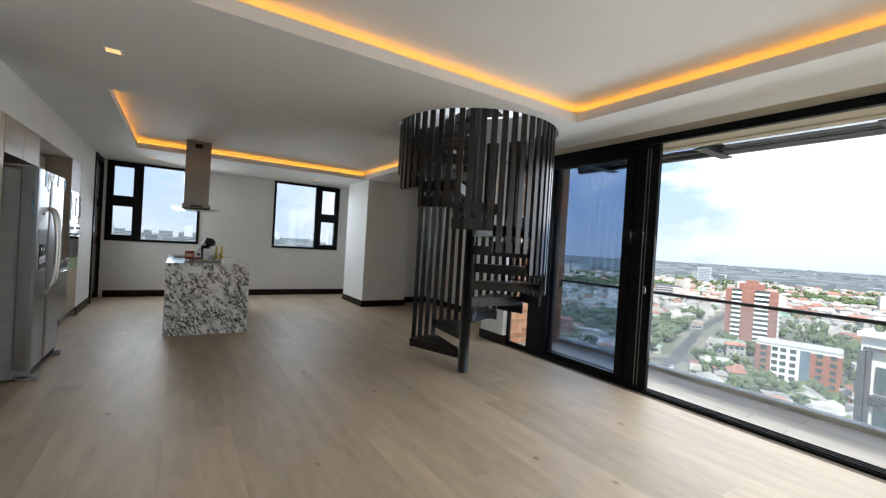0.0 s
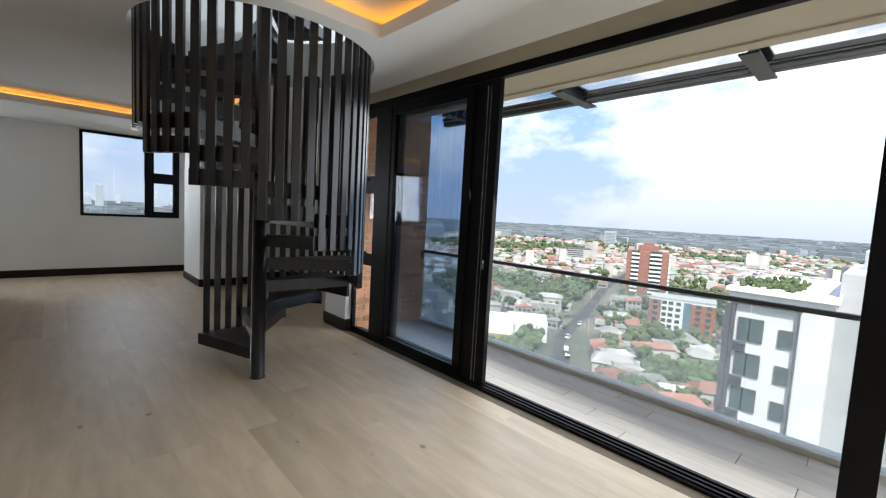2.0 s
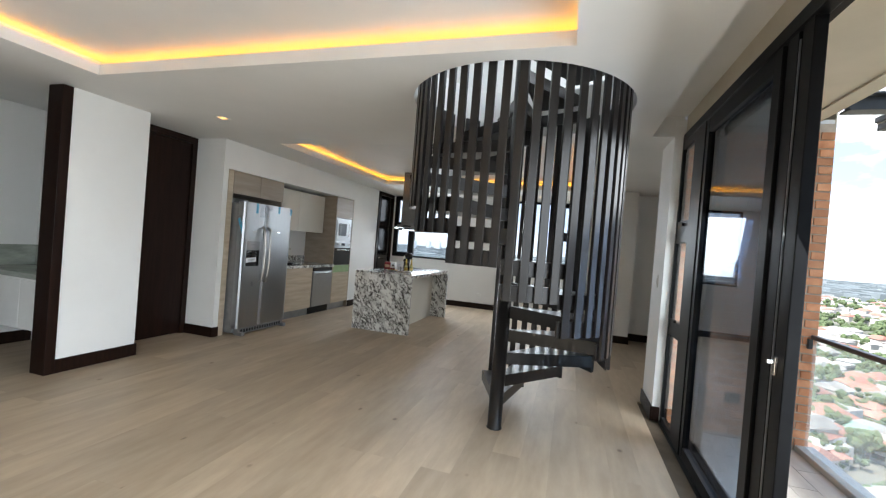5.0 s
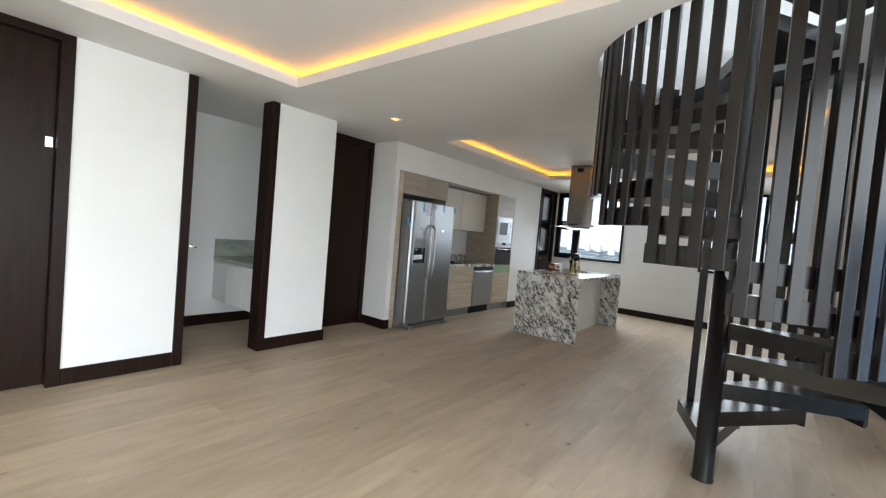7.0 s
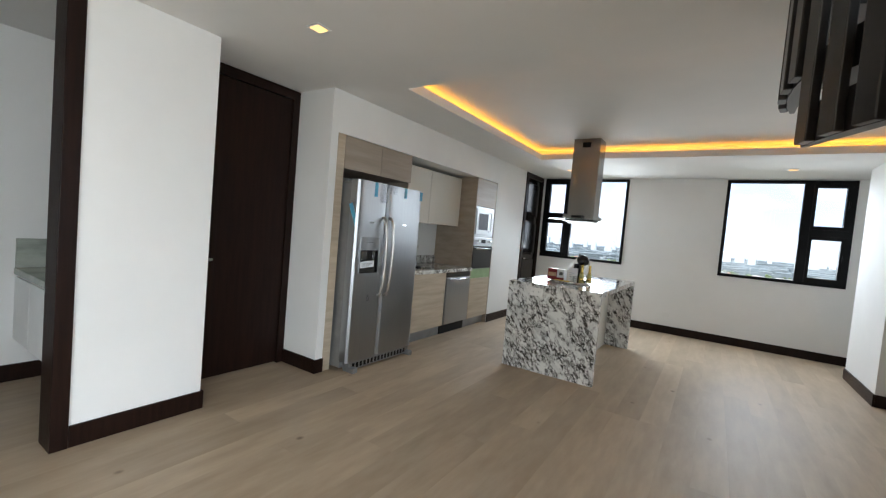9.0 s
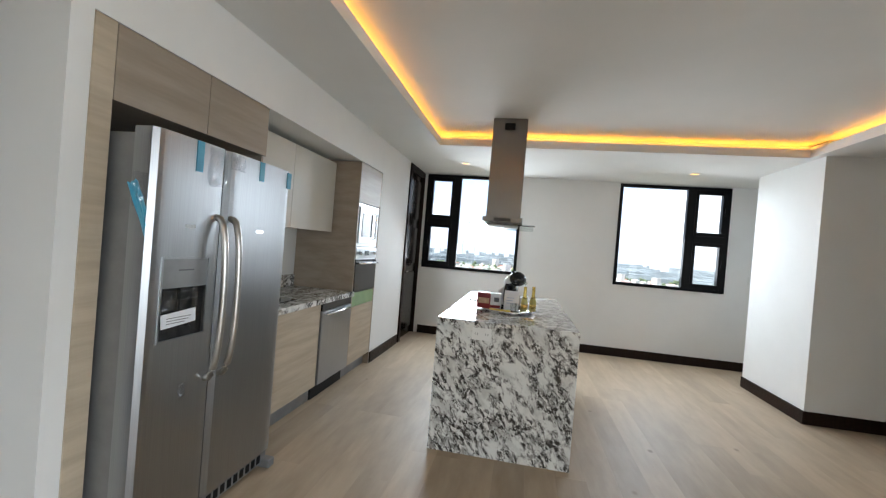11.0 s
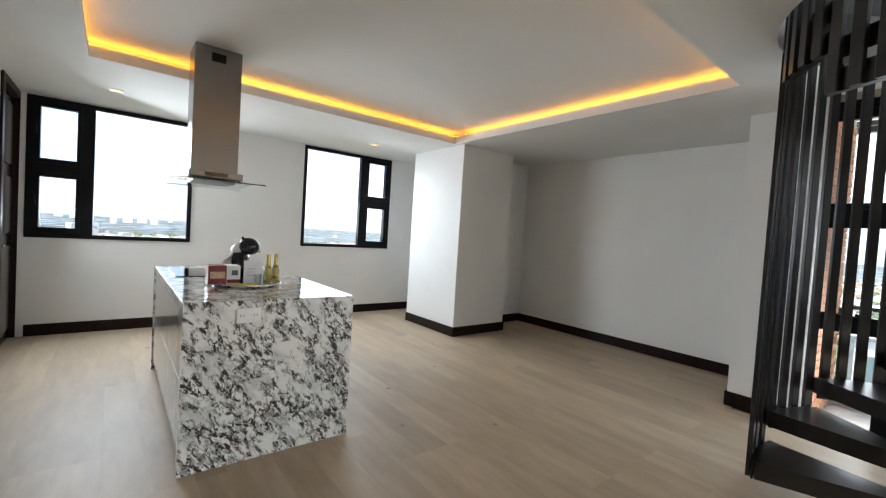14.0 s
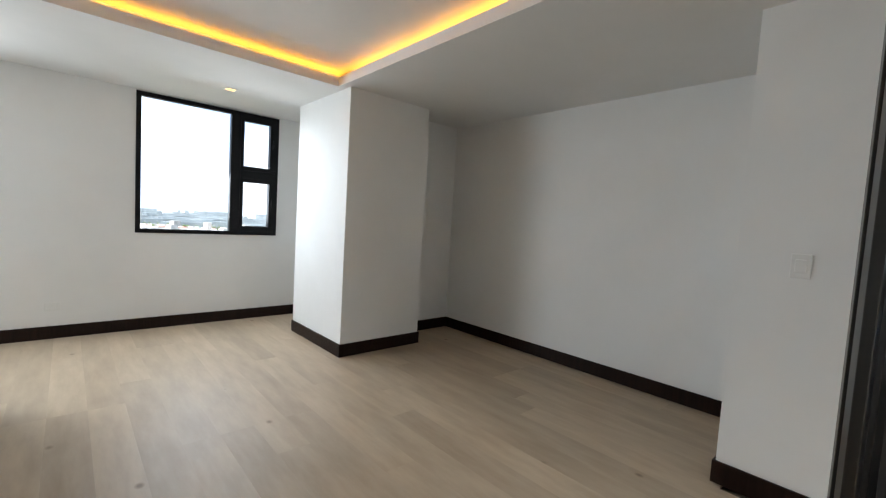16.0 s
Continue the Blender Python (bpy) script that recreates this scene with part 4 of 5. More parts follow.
def island():
    i = root("kitchen_island", -0.63, 7.06, 0, "waterfall kitchen island in speckled black and white granite", "island")
    x0, x1, y0, y1, t = -1.105, -0.15, 6.07, 8.05, 0.05
    part("end_slab", box(x0, x1, y0, y0 + t, 0, 0.869, 0.003), M_GRANITE, i)
    part("end_slab", box(x0, x1, y1 - t, y1, 0, 0.869, 0.003), M_GRANITE, i)
    part("top_slab", box(x0, x1, y0, y1, 0.8695, 0.92, 0.002), M_GRANITE, i)
    part("back_panel", box(-0.47, -0.45, y0 + t, y1 - t, 0.0, 0.869), M_CREAM, i, "cream back panel under the overhang")
    part("carcass", box(x0 + 0.03, -0.47, y0 + t, y1 - t, 0.10, 0.868), M_CREAM, i)
    part("plinth", box(x0 + 0.07, -0.49, y0 + t, y1 - t, 0.0, 0.10), M_STEELD, i)
    n = 3
    for k in range(n):
        a = y0 + t + 0.004 + (y1 - y0 - 2 * t) * k / n
        b = y0 + t - 0.004 + (y1 - y0 - 2 * t) * (k + 1) / n
        for z0, z1 in ((0.105, 0.48), (0.49, 0.855)):
            part("drawer", box(x0 + 0.008, x0 + 0.029, a, b, z0, z1, 0.0015), M_GLOSSGREY, i)
    o = root("island_outlet", -0.78, 6.066, 0.80, "white double outlet plate on the island's end", "outlet")
    part("plate", box(-0.855, -0.725, 6.058, 6.0695, 0.795, 0.878, 0.003), M_PLASTIC, o)
    for cx in (-0.825, -0.755):
        sk = part("socket", box(cx - 0.02, cx + 0.02, 6.055, 6.058, 0.815, 0.858), M_PLASTIC, o)
        for dx in (-0.008, 0.008):
            part("slot", box(cx + dx - 0.0015, cx + dx + 0.0015, 6.0535, 6.055, 0.832, 0.846), M_INK, sk)
    h = root("induction_hob", -0.86, 7.42, 0.92, "black glass induction hob set in the island", "hob")
    part("glass", box(-1.03, -0.50, 7.20, 7.76, 0.921, 0.927, 0.002), M_BLACKG, h)


M_GLOSSGREY = surface("taupe_gloss", (0.40, 0.385, 0.36), (0.43, 0.415, 0.39), 0.12, scale=2)


def hood():
    h = root("range_hood", -0.78, 7.48, 1.66, "stainless island hood with a flat glass canopy", "hood")
    part("chimney", box(-0.945, -0.612, 7.35, 7.63, 1.73, 2.713, 0.002), M_STEELH, h)
    part("vent", box(-0.83, -0.73, 7.344, 7.351, 2.60, 2.665), M_BLACK, h, "dark slotted vent")
    part("motor_box", box(-0.97, -0.59, 7.25, 7.72, 1.685, 1.735, 0.004), M_STEELH, h)
    bm = bmesh.new()
    n = 12
    top, low = [], []
    for k in range(n + 1):
        u = -1 + 2 * k / n
        yy = 7.485 + 0.45 * u
        z = 1.683 - 0.03 * u * u
        for (xx) in (-1.09, -0.47):
            top.append(bm.verts.new((xx, yy, z)))
            low.append(bm.verts.new((xx, yy, z - 0.007)))
    for k in range(n):
        a, b, c, d = 2 * k, 2 * k + 1, 2 * k + 3, 2 * k + 2
        bm.faces.new((top[a], top[b], top[c], top[d]))
        bm.faces.new((low[d], low[c], low[b], low[a]))
        bm.faces.new((top[a], top[d], low[d], low[a]))
        bm.faces.new((top[b], low[b], low[c], top[c]))
    bm.faces.new((top[0], low[0], low[1], top[1]))
    bm.faces.new((top[2 * n], top[2 * n + 1], low[2 * n + 1], low[2 * n]))
    part("glass_canopy", bm, M_HOODG, h, "curved clear glass canopy").visible_shadow = False
    part("filter", box(-0.93, -0.63, 7.30, 7.67, 1.655, 1.672, 0.002), M_STEELD, h)
    part("control_panel", box(-0.86, -0.70, 7.243, 7.2505, 1.695, 1.725), M_BLACKG, h)


def island_things():
    cx, cy, z = -0.645, 6.72, 0.92
    t = root("serving_tray", cx, cy, z, "round metal serving tray on the island", "tray")
    part("plate", lathe(bmesh.new(), cx, cy, ((0.20, z + 0.001), (0.215, z + 0.006), (0.222, z + 0.022), (0.214, z + 0.022), (0.205, z + 0.009), (0.0, z + 0.008))), M_CHROME, t, "", True)
    z1 = z + 0.010
    b = root("gift_box", -0.815, 6.72, z1, "red and white printed gift box on the tray", "box")
    part("carton", box(-0.90, -0.79, 6.68, 6.80, z1, z1 + 0.125, 0.002), M_RED, b)
    part("white_face", box(-0.7895, -0.705, 6.68, 6.80, z1, z1 + 0.125, 0.002), M_PAPER, b)
    part("print", box(-0.89, -0.80, 6.677, 6.6795, z1 + 0.04, z1 + 0.085), M_CARDP, b, "pale printed patch")
    part("red_band", box(-0.7885, -0.706, 6.677, 6.6795, z1 + 0.008, z1 + 0.032), M_RED, b, "red printed band")
    part("print", box(-0.76, -0.72, 6.677, 6.6795, z1 + 0.06, z1 + 0.095), M_INK, b, "dark printed picture")
    c = root("leaflet", -0.63, 6.66, z1, "white printed leaflet standing on the tray", "leaflet")
    bm = bx(bmesh.new(), -0.68, -0.56, 6.70, 6.703, z1, z1 + 0.16)
    part("sheet", bm, M_PAPER, c)
    for k, w in enumerate((0.06, 0.05, 0.065)):
        part("text_bar", box(-0.66, -0.66 + w, 6.6985, 6.6995, z1 + 0.10 - 0.022 * k, z1 + 0.104 - 0.022 * k), M_TEXT, c)
    y = root("yellow_packet", -0.70, 6.60, z1, "flat yellow packet lying on the tray", "packet")
    part("packet", box(-0.79, -0.62, 6.57, 6.63, z1, z1 + 0.012, 0.003), M_YELLOW, y)
    for gx in (-0.60, -0.565):
        g = root("drinking_glass", gx, 6.64, z1, "small clear drinking glass on the tray", "glass", "glasses on the tray")
        part("bowl", lathe(bmesh.new(), gx, 6.64, ((0.022, z1), (0.026, z1 + 0.07), (0.024, z1 + 0.07), (0.020, z1 + 0.006))), M_GLASS, g, "", True)
    for bx_, by_ in ((-0.515, 6.71), (-0.445, 6.77)):
        o = root("wine_bottle", bx_, by_, z1, "small pale gold bottle with foil neck on the tray", "bottle", "bottles on the tray")
        part("body", lathe(bmesh.new(), bx_, by_, ((0.026, z1), (0.028, z1 + 0.005), (0.028, z1 + 0.075), (0.021, z1 + 0.105), (0.0135, z1 + 0.13))), M_BOTTLE, o, "", True)
        part("foil", lathe(bmesh.new(), bx_, by_, ((0.0205, z1 + 0.108), (0.0145, z1 + 0.13), (0.012, z1 + 0.19), (0.0135, z1 + 0.2), (0.011, z1 + 0.205))), M_GOLD, o, "gold foil neck", True)
        part("label", lathe(bmesh.new(), bx_, by_, ((0.0286, z1 + 0.025), (0.0286, z1 + 0.06))), M_GOLD, o, "", True)
    # coffee machine: black domed head on a curved body with a white collar
    mx, my = -0.60, 6.98
    m = root("coffee_machine", mx, my, z, "black and white pod coffee machine on the island", "coffee machine")
    part("base", lathe(bmesh.new(), mx, my - 0.01, ((0.085, z + 0.001), (0.09, z + 0.006), (0.088, z + 0.02), (0.06, z + 0.024))), M_BLACKG, m, "", True)
    bm = bmesh.new()
    tube(bm, [(mx - 0.03, my + 0.03, z + 0.02), (mx - 0.045, my + 0.04, z + 0.10), (mx - 0.03, my + 0.035, z + 0.19), (mx + 0.005, my + 0.02, z + 0.25)], 0.062, 18)
    part("body", bm, M_BLACKG, m, "", True)
    bm = bmesh.new()
    bmesh.ops.create_uvsphere(bm, u_segments=20, v_segments=12, radius=0.075)
    bmesh.ops.transform(bm, matrix=Matrix.LocRotScale((mx + 0.015, my, z + 0.255), Euler((0, 0.3, 0)), (1.0, 0.92, 0.86)), verts=bm.verts)
    part("head", bm, M_BLACKG, m, "", True)
    bm = bmesh.new()
    tube(bm, [(mx - 0.125, my + 0.05, z + 0.01), (mx - 0.115, my + 0.05, z + 0.13), (mx - 0.075, my + 0.04, z + 0.215), (mx - 0.03, my + 0.02, z + 0.265)], 0.036, 14)
    part("tank", bm, M_PLASTIC, m, "white curved water tank", True)
    part("spout", tube(bmesh.new(), [(mx + 0.075, my, z + 0.235), (mx + 0.098, my, z + 0.215)], 0.016, 12), M_CHROME, m, "", True)
    part("lever", tube(bmesh.new(), [(mx - 0.025, my, z + 0.305), (mx - 0.035, my, z + 0.325)], 0.01, 8), M_BLACK, m, "", True)


M_CARDP = surface("card_print", (0.42, 0.28, 0.16), (0.6, 0.42, 0.3), 0.5, scale=40)
M_TEXT = surface("blue_print", (0.25, 0.36, 0.55), (0.3, 0.42, 0.6), 0.6)
fridge()
kitchen_units()
island()
hood()
island_things()


def wall_plate(name, x, y, z, axis, label, category, w=0.075, h=0.115, keys=1):
    o = root(name, x, y, z - h / 2, label, category)
    if axis == "x-":
        part("plate", box(x - 0.008, x, y - w / 2, y + w / 2, z - h / 2, z + h / 2, 0.003), M_PLATE, o)
        for k in range(keys):
            part("rocker", box(x - 0.013, x - 0.008, y - 0.022, y + 0.022, z - 0.033, z + 0.033, 0.002), M_PLATE, o)
    else:
        part("plate", box(x - w / 2, x + w / 2, y - 0.008, y, z - h / 2, z + h / 2, 0.003), M_PLATE, o)
        for k in range(keys):
            part("rocker", box(x - 0.022, x + 0.022, y - 0.013, y - 0.008, z - min(0.033, h / 3), z + min(0.033, h / 3), 0.002), M_PLATE, o)


wall_plate("light_switch", 2.93, 4.575, 1.245, "x-", "white rocker light switch on the pilaster", "switch", 0.08, 0.12)
wall_plate("light_switch", 3.49, 8.19, 1.135, "y-", "white light switch on the recess wall", "switch")
wall_plate("light_switch", 2.58, YN, 1.27, "y-", "white light switch beside the window", "switch")
wall_plate("wall_outlet", 0.135, YN, 0.315, "y-", "white wall outlet above the baseboard", "outlet", 0.115, 0.075)


def downlight(x, y):
    o = root("downlight", x, y, ZC - 0.006, "square recessed downlight with warm glow", "downlight", "ceiling downlights")
    bm = bmesh.new()
    for q in ((x - 0.055, x + 0.055, y - 0.055, y - 0.042), (x - 0.055, x + 0.055, y + 0.042, y + 0.055), (x - 0.055, x - 0.042, y - 0.042, y + 0.042), (x + 0.042, x + 0.055, y - 0.042, y + 0.042)):
        bx(bm, *q, ZC - 0.006, ZC - 0.0005)
    part("trim", bm, M_PLASTIC, o)
    part("lamp", box(x - 0.042, x + 0.042, y - 0.042, y + 0.042, ZC - 0.004, ZC - 0.001), M_SPOT, o)


for x, y in ((-1.436, 3.615), (1.455, 8.886), (-1.416, 8.846)):
    downlight(x, y)

# ---- terrace ----


def terrace():
    solid("terrace_slab", box(3.16, 4.16, -6.0, 4.34, -0.5, -0.035), M_CONC, "concrete terrace slab edge", "terrace")
    solid("terrace_kerb", box(4.0, 4.14, -6.0, 4.34, -0.034, 0.02, 0.006), M_CONC, "pale rendered terrace kerb under the glass rail", "kerb")
    solid("terrace_soffit", box(3.16, 3.92, -6.0, 5.0, 2.65, 2.95), M_SOFFIT, "cream rendered soffit over the terrace", "soffit")
    solid("terrace_soffit", box(3.80, 3.92, -6.0, 5.0, 2.635, 2.649), M_SOFFIT, "cream drip edge of the soffit", "soffit")
    r = root("glass_railing", 4.06, 0, 0.02, "glass terrace railing with dark top rail", "railing")
    y = 4.3
    while y > -6:
        part("pane", box(4.055, 4.067, y - 1.19, y - 0.005, 0.021, 0.90), M_RAILG, r).visible_shadow = False
        y -= 1.2
    part("top_rail", box(4.035, 4.087, -6.0, 4.30, 0.90, 0.935, 0.006), M_IRON, r)
    part("bracket", box(4.02, 4.05, 4.29, 4.335, 0.82, 0.90), M_IRON, r)
    c = root("steel_canopy", 4.4, 0, 2.6, "grey steel beam canopy with glass infill along the terrace", "canopy")
    part("beam", box(4.42, 4.50, -6, 4.45, 2.632, 2.685, 0.004), M_IRON, c)
    part("gasket", box(4.418, 4.49, -6, 4.45, 2.686, 2.695), M_CONC, c, "pale bedding strip")
    part("glazing_bar", box(4.40, 4.50, -6, 4.45, 2.696, 2.74, 0.004), M_IRON, c)
    for y in (3.9, 2.35, 0.86, -0.65, -2.2):
        part("bracket", bx(bx(box(3.93, 4.60, y - 0.06, y + 0.06, 2.615, 2.63), 3.93, 4.395, y - 0.06, y + 0.06, 2.728, 2.742), 3.93, 4.415, y - 0.006, y + 0.006, 2.63, 2.728), M_IRON, c)
    part("glass_infill", box(3.93, 4.48, -6, 4.45, 2.744, 2.754), M_GLASS, c).visible_shadow = False
    o = root("outdoor_outlet", 3.53, 4.31, 0.27, "grey covered outlet on the brick wall", "outlet")
    part("cover", box(3.475, 3.585, 4.30, 4.322, 0.275, 0.365, 0.004), M_IRON, o)


terrace()

# ---- the city below ----
ZG = -45.0
M_GROUND = surface("city_ground", (0.075, 0.09, 0.06), (0.19, 0.18, 0.15), 0.95, scale=0.02, detail=8)
M_ASPH = surface("asphalt", (0.05, 0.05, 0.052), (0.075, 0.075, 0.077), 0.9, scale=0.3)
M_GRASS = surface("dry_grass", (0.16, 0.145, 0.06), (0.24, 0.21, 0.10), 0.95, scale=0.1)
M_LEAF = surface("foliage", (0.046, 0.072, 0.030), (0.105, 0.14, 0.062), 0.8, scale=0.6, vary=0.3, island=True)
M_TRUNK = surface("bark", (0.07, 0.05, 0.035), (0.11, 0.085, 0.06), 0.9)
M_BWHITE = surface("white_facade", (0.70, 0.70, 0.68), (0.78, 0.78, 0.76), 0.7, scale=0.4)
M_BGREY = surface("grey_facade", (0.36, 0.37, 0.375), (0.43, 0.44, 0.445), 0.8, scale=0.3)
M_BRED = surface("red_brick_facade", (0.22, 0.11, 0.09), (0.29, 0.15, 0.122), 0.85, scale=0.5)
M_BORANGE = surface("orange_brick_facade", (0.26, 0.095, 0.058), (0.32, 0.125, 0.078), 0.85, scale=0.5)
M_BDARK = surface("dark_facade", (0.06, 0.06, 0.065), (0.09, 0.09, 0.095), 0.5, scale=0.5)
M_BWIN = surface("facade_glass", (0.03, 0.06, 0.06), (0.06, 0.10, 0.10), 0.08, scale=0.5)
M_BLUEG = surface("blue_glass", (0.10, 0.16, 0.20), (0.15, 0.22, 0.27), 0.15, scale=0.4)
M_HW = surface("house_walls", (0.36, 0.35, 0.325), (0.52, 0.505, 0.475), 0.8, scale=0.08, vary=0.25, island=True)
M_HRED = surface("clay_roofs", (0.23, 0.10, 0.075), (0.36, 0.19, 0.145), 0.85, scale=0.1, vary=0.25, island=True)
M_HGREY = surface("grey_roofs", (0.24, 0.235, 0.225), (0.44, 0.43, 0.41), 0.85, scale=0.1, vary=0.35, island=True)
M_HGREEN = surface("green_roofs", (0.16, 0.27, 0.20), (0.22, 0.34, 0.26), 0.8, scale=0.1, vary=0.2, island=True)
# aerial haze is put into the hills' pale blue base colour
M_HILL = surface("far_hills_hazed", (0.17, 0.215, 0.265), (0.21, 0.255, 0.305), 1.0, scale=0.002)


def city():
    bm = bmesh.new()
    n = 48
    vs = [bm.verts.new((4600 * math.cos(k * math.tau / n), 4600 * math.sin(k * math.tau / n), ZG)) for k in range(n)]
    bm.faces.new(vs)
    solid("ground", bm, M_GROUND, "hazy green and built-up valley floor reaching the horizon", "ground")
    # roads
    roads = (((60, 40), (84, 74.7), (155.6, 171), (230, 300), (330, 520), (520, 900)), ((110, 62), (146, 85), (188, 99), (300, 140), (480, 190)), ((20, 110), (118, 122), (160, 118), (270, 60), (400, -60)))
    for k, r in enumerate(roads):
        bm = bmesh.new()
        w = 2.7
        prev = None
        for i, p in enumerate(r):
            a, b = Vector(r[max(0, i - 1)]), Vector(r[min(len(r) - 1, i + 1)])
            d = (b - a).normalized()
            s = Vector((-d.y, d.x)) * w
            cur = (bm.verts.new((p[0] + s.x, p[1] + s.y, ZG + 0.15 + 0.02 * k)), bm.verts.new((p[0] - s.x, p[1] - s.y, ZG + 0.15 + 0.02 * k)))
            if prev:
                bm.faces.new((prev[0], prev[1], cur[1], cur[0]))
            prev = cur
        solid("road", bm, M_ASPH, "grey asphalt street between the houses", "road")
    bm = bmesh.new()
    bm.faces.new([bm.verts.new((x, y, ZG + 0.2)) for x, y in ((96, 86), (120, 84), (146, 104), (138, 122), (112, 118))])
    solid("field", bm, M_GRASS, "dry grass lot beside the street", "ground")
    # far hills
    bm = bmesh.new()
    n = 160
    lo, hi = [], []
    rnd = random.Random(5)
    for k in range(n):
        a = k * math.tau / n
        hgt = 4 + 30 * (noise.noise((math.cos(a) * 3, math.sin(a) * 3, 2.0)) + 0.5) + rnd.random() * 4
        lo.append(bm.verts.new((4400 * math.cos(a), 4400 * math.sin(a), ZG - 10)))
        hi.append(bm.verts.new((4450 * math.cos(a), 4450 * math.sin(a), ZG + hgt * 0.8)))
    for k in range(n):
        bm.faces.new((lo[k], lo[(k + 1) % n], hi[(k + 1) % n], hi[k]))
    solid("backdrop", bm, M_HILL, "far hills along the horizon, tinted blue for haze", "backdrop")


city()


def boxes_mesh(name, items, mats, label, category):
    """Many boxes in one mesh; items: centre, half sizes, turn, height, roof kind, wall and roof material numbers."""
    verts, faces, mi = [], [], []
    for cx, cy, hx, hy, tn, z0, h, roof, mw, mr in items:
        c, s = math.cos(tn), math.sin(tn)

        def w(u, v, z):
            return (cx + u * c - v * s, cy + u * s + v * c, z)

        o = len(verts)
        verts += [w(-hx, -hy, z0), w(hx, -hy, z0), w(hx, hy, z0), w(-hx, hy, z0), w(-hx, -hy, z0 + h), w(hx, -hy, z0 + h), w(hx, hy, z0 + h), w(-hx, hy, z0 + h)]
        faces += [(o, o + 1, o + 5, o + 4), (o + 1, o + 2, o + 6, o + 5), (o + 2, o + 3, o + 7, o + 6), (o + 3, o, o + 4, o + 7)]
        mi += [mw] * 4
        if math.hypot(cx, cy) < 340 and h < 12:
            # window openings on all sides, storey by storey
            for side in range(4):
                half, out = (hx, hy) if side % 2 == 0 else (hy, hx)
                cs, sn = ((1, 0), (0, 1), (-1, 0), (0, -1))[side]
                for st in range(max(1, int(h // 3))):
                    for q in (-0.55, 0.05, 0.6):
                        o = len(verts)
                        ww = 0.55 + 0.25 * ((side + st) % 2)
                        for u, z in ((q * half - ww, 1.0), (q * half + ww, 1.0), (q * half + ww, 2.2), (q * half - ww, 2.2)):
                            verts.append(w(u * cs + (out + 0.06) * sn, u * sn - (out + 0.06) * cs, z0 + st * 3.0 + z))
                        faces.append((o, o + 1, o + 2, o + 3))
                        mi.append(4)
        o = len(verts)
        e = 0.5
        zt = z0 + h
        if roof > 0:
            verts += [w(-hx - e, -hy - e, zt - 0.1), w(hx + e, -hy - e, zt - 0.1), w(hx + e, hy + e, zt - 0.1), w(-hx - e, hy + e, zt - 0.1), w(-hx * 0.7, 0, zt + roof), w(hx * 0.7, 0, zt + roof)]
            faces += [(o, o + 1, o + 5, o + 4), (o + 2, o + 3, o + 4, o + 5), (o + 1, o + 2, o + 5), (o + 3, o, o + 4)]
            mi += [mr] * 4
        else:
            verts += [w(-hx, -hy, zt), w(hx, -hy, zt), w(hx, hy, zt), w(-hx, hy, zt)]
            faces += [(o, o + 1, o + 2, o + 3)]
            mi += [mr]
    me = bpy.data.meshes.new(name)
    me.from_pydata(verts, [], faces)
    for m in mats:
        me.materials.append(m)
    me.polygons.foreach_set("material_index", np.array(mi, dtype=np.int32))
    return tagged(new(name, me), label, category, "", "stuff")


CLEAR = ((63, 67, 12), (281, 105, 30), (212, 62, 26), (48, 5.5, 16), (167, 152, 14), (140, 97, 17), (120, 102, 17), (155, 205, 14), (500, 273, 40))


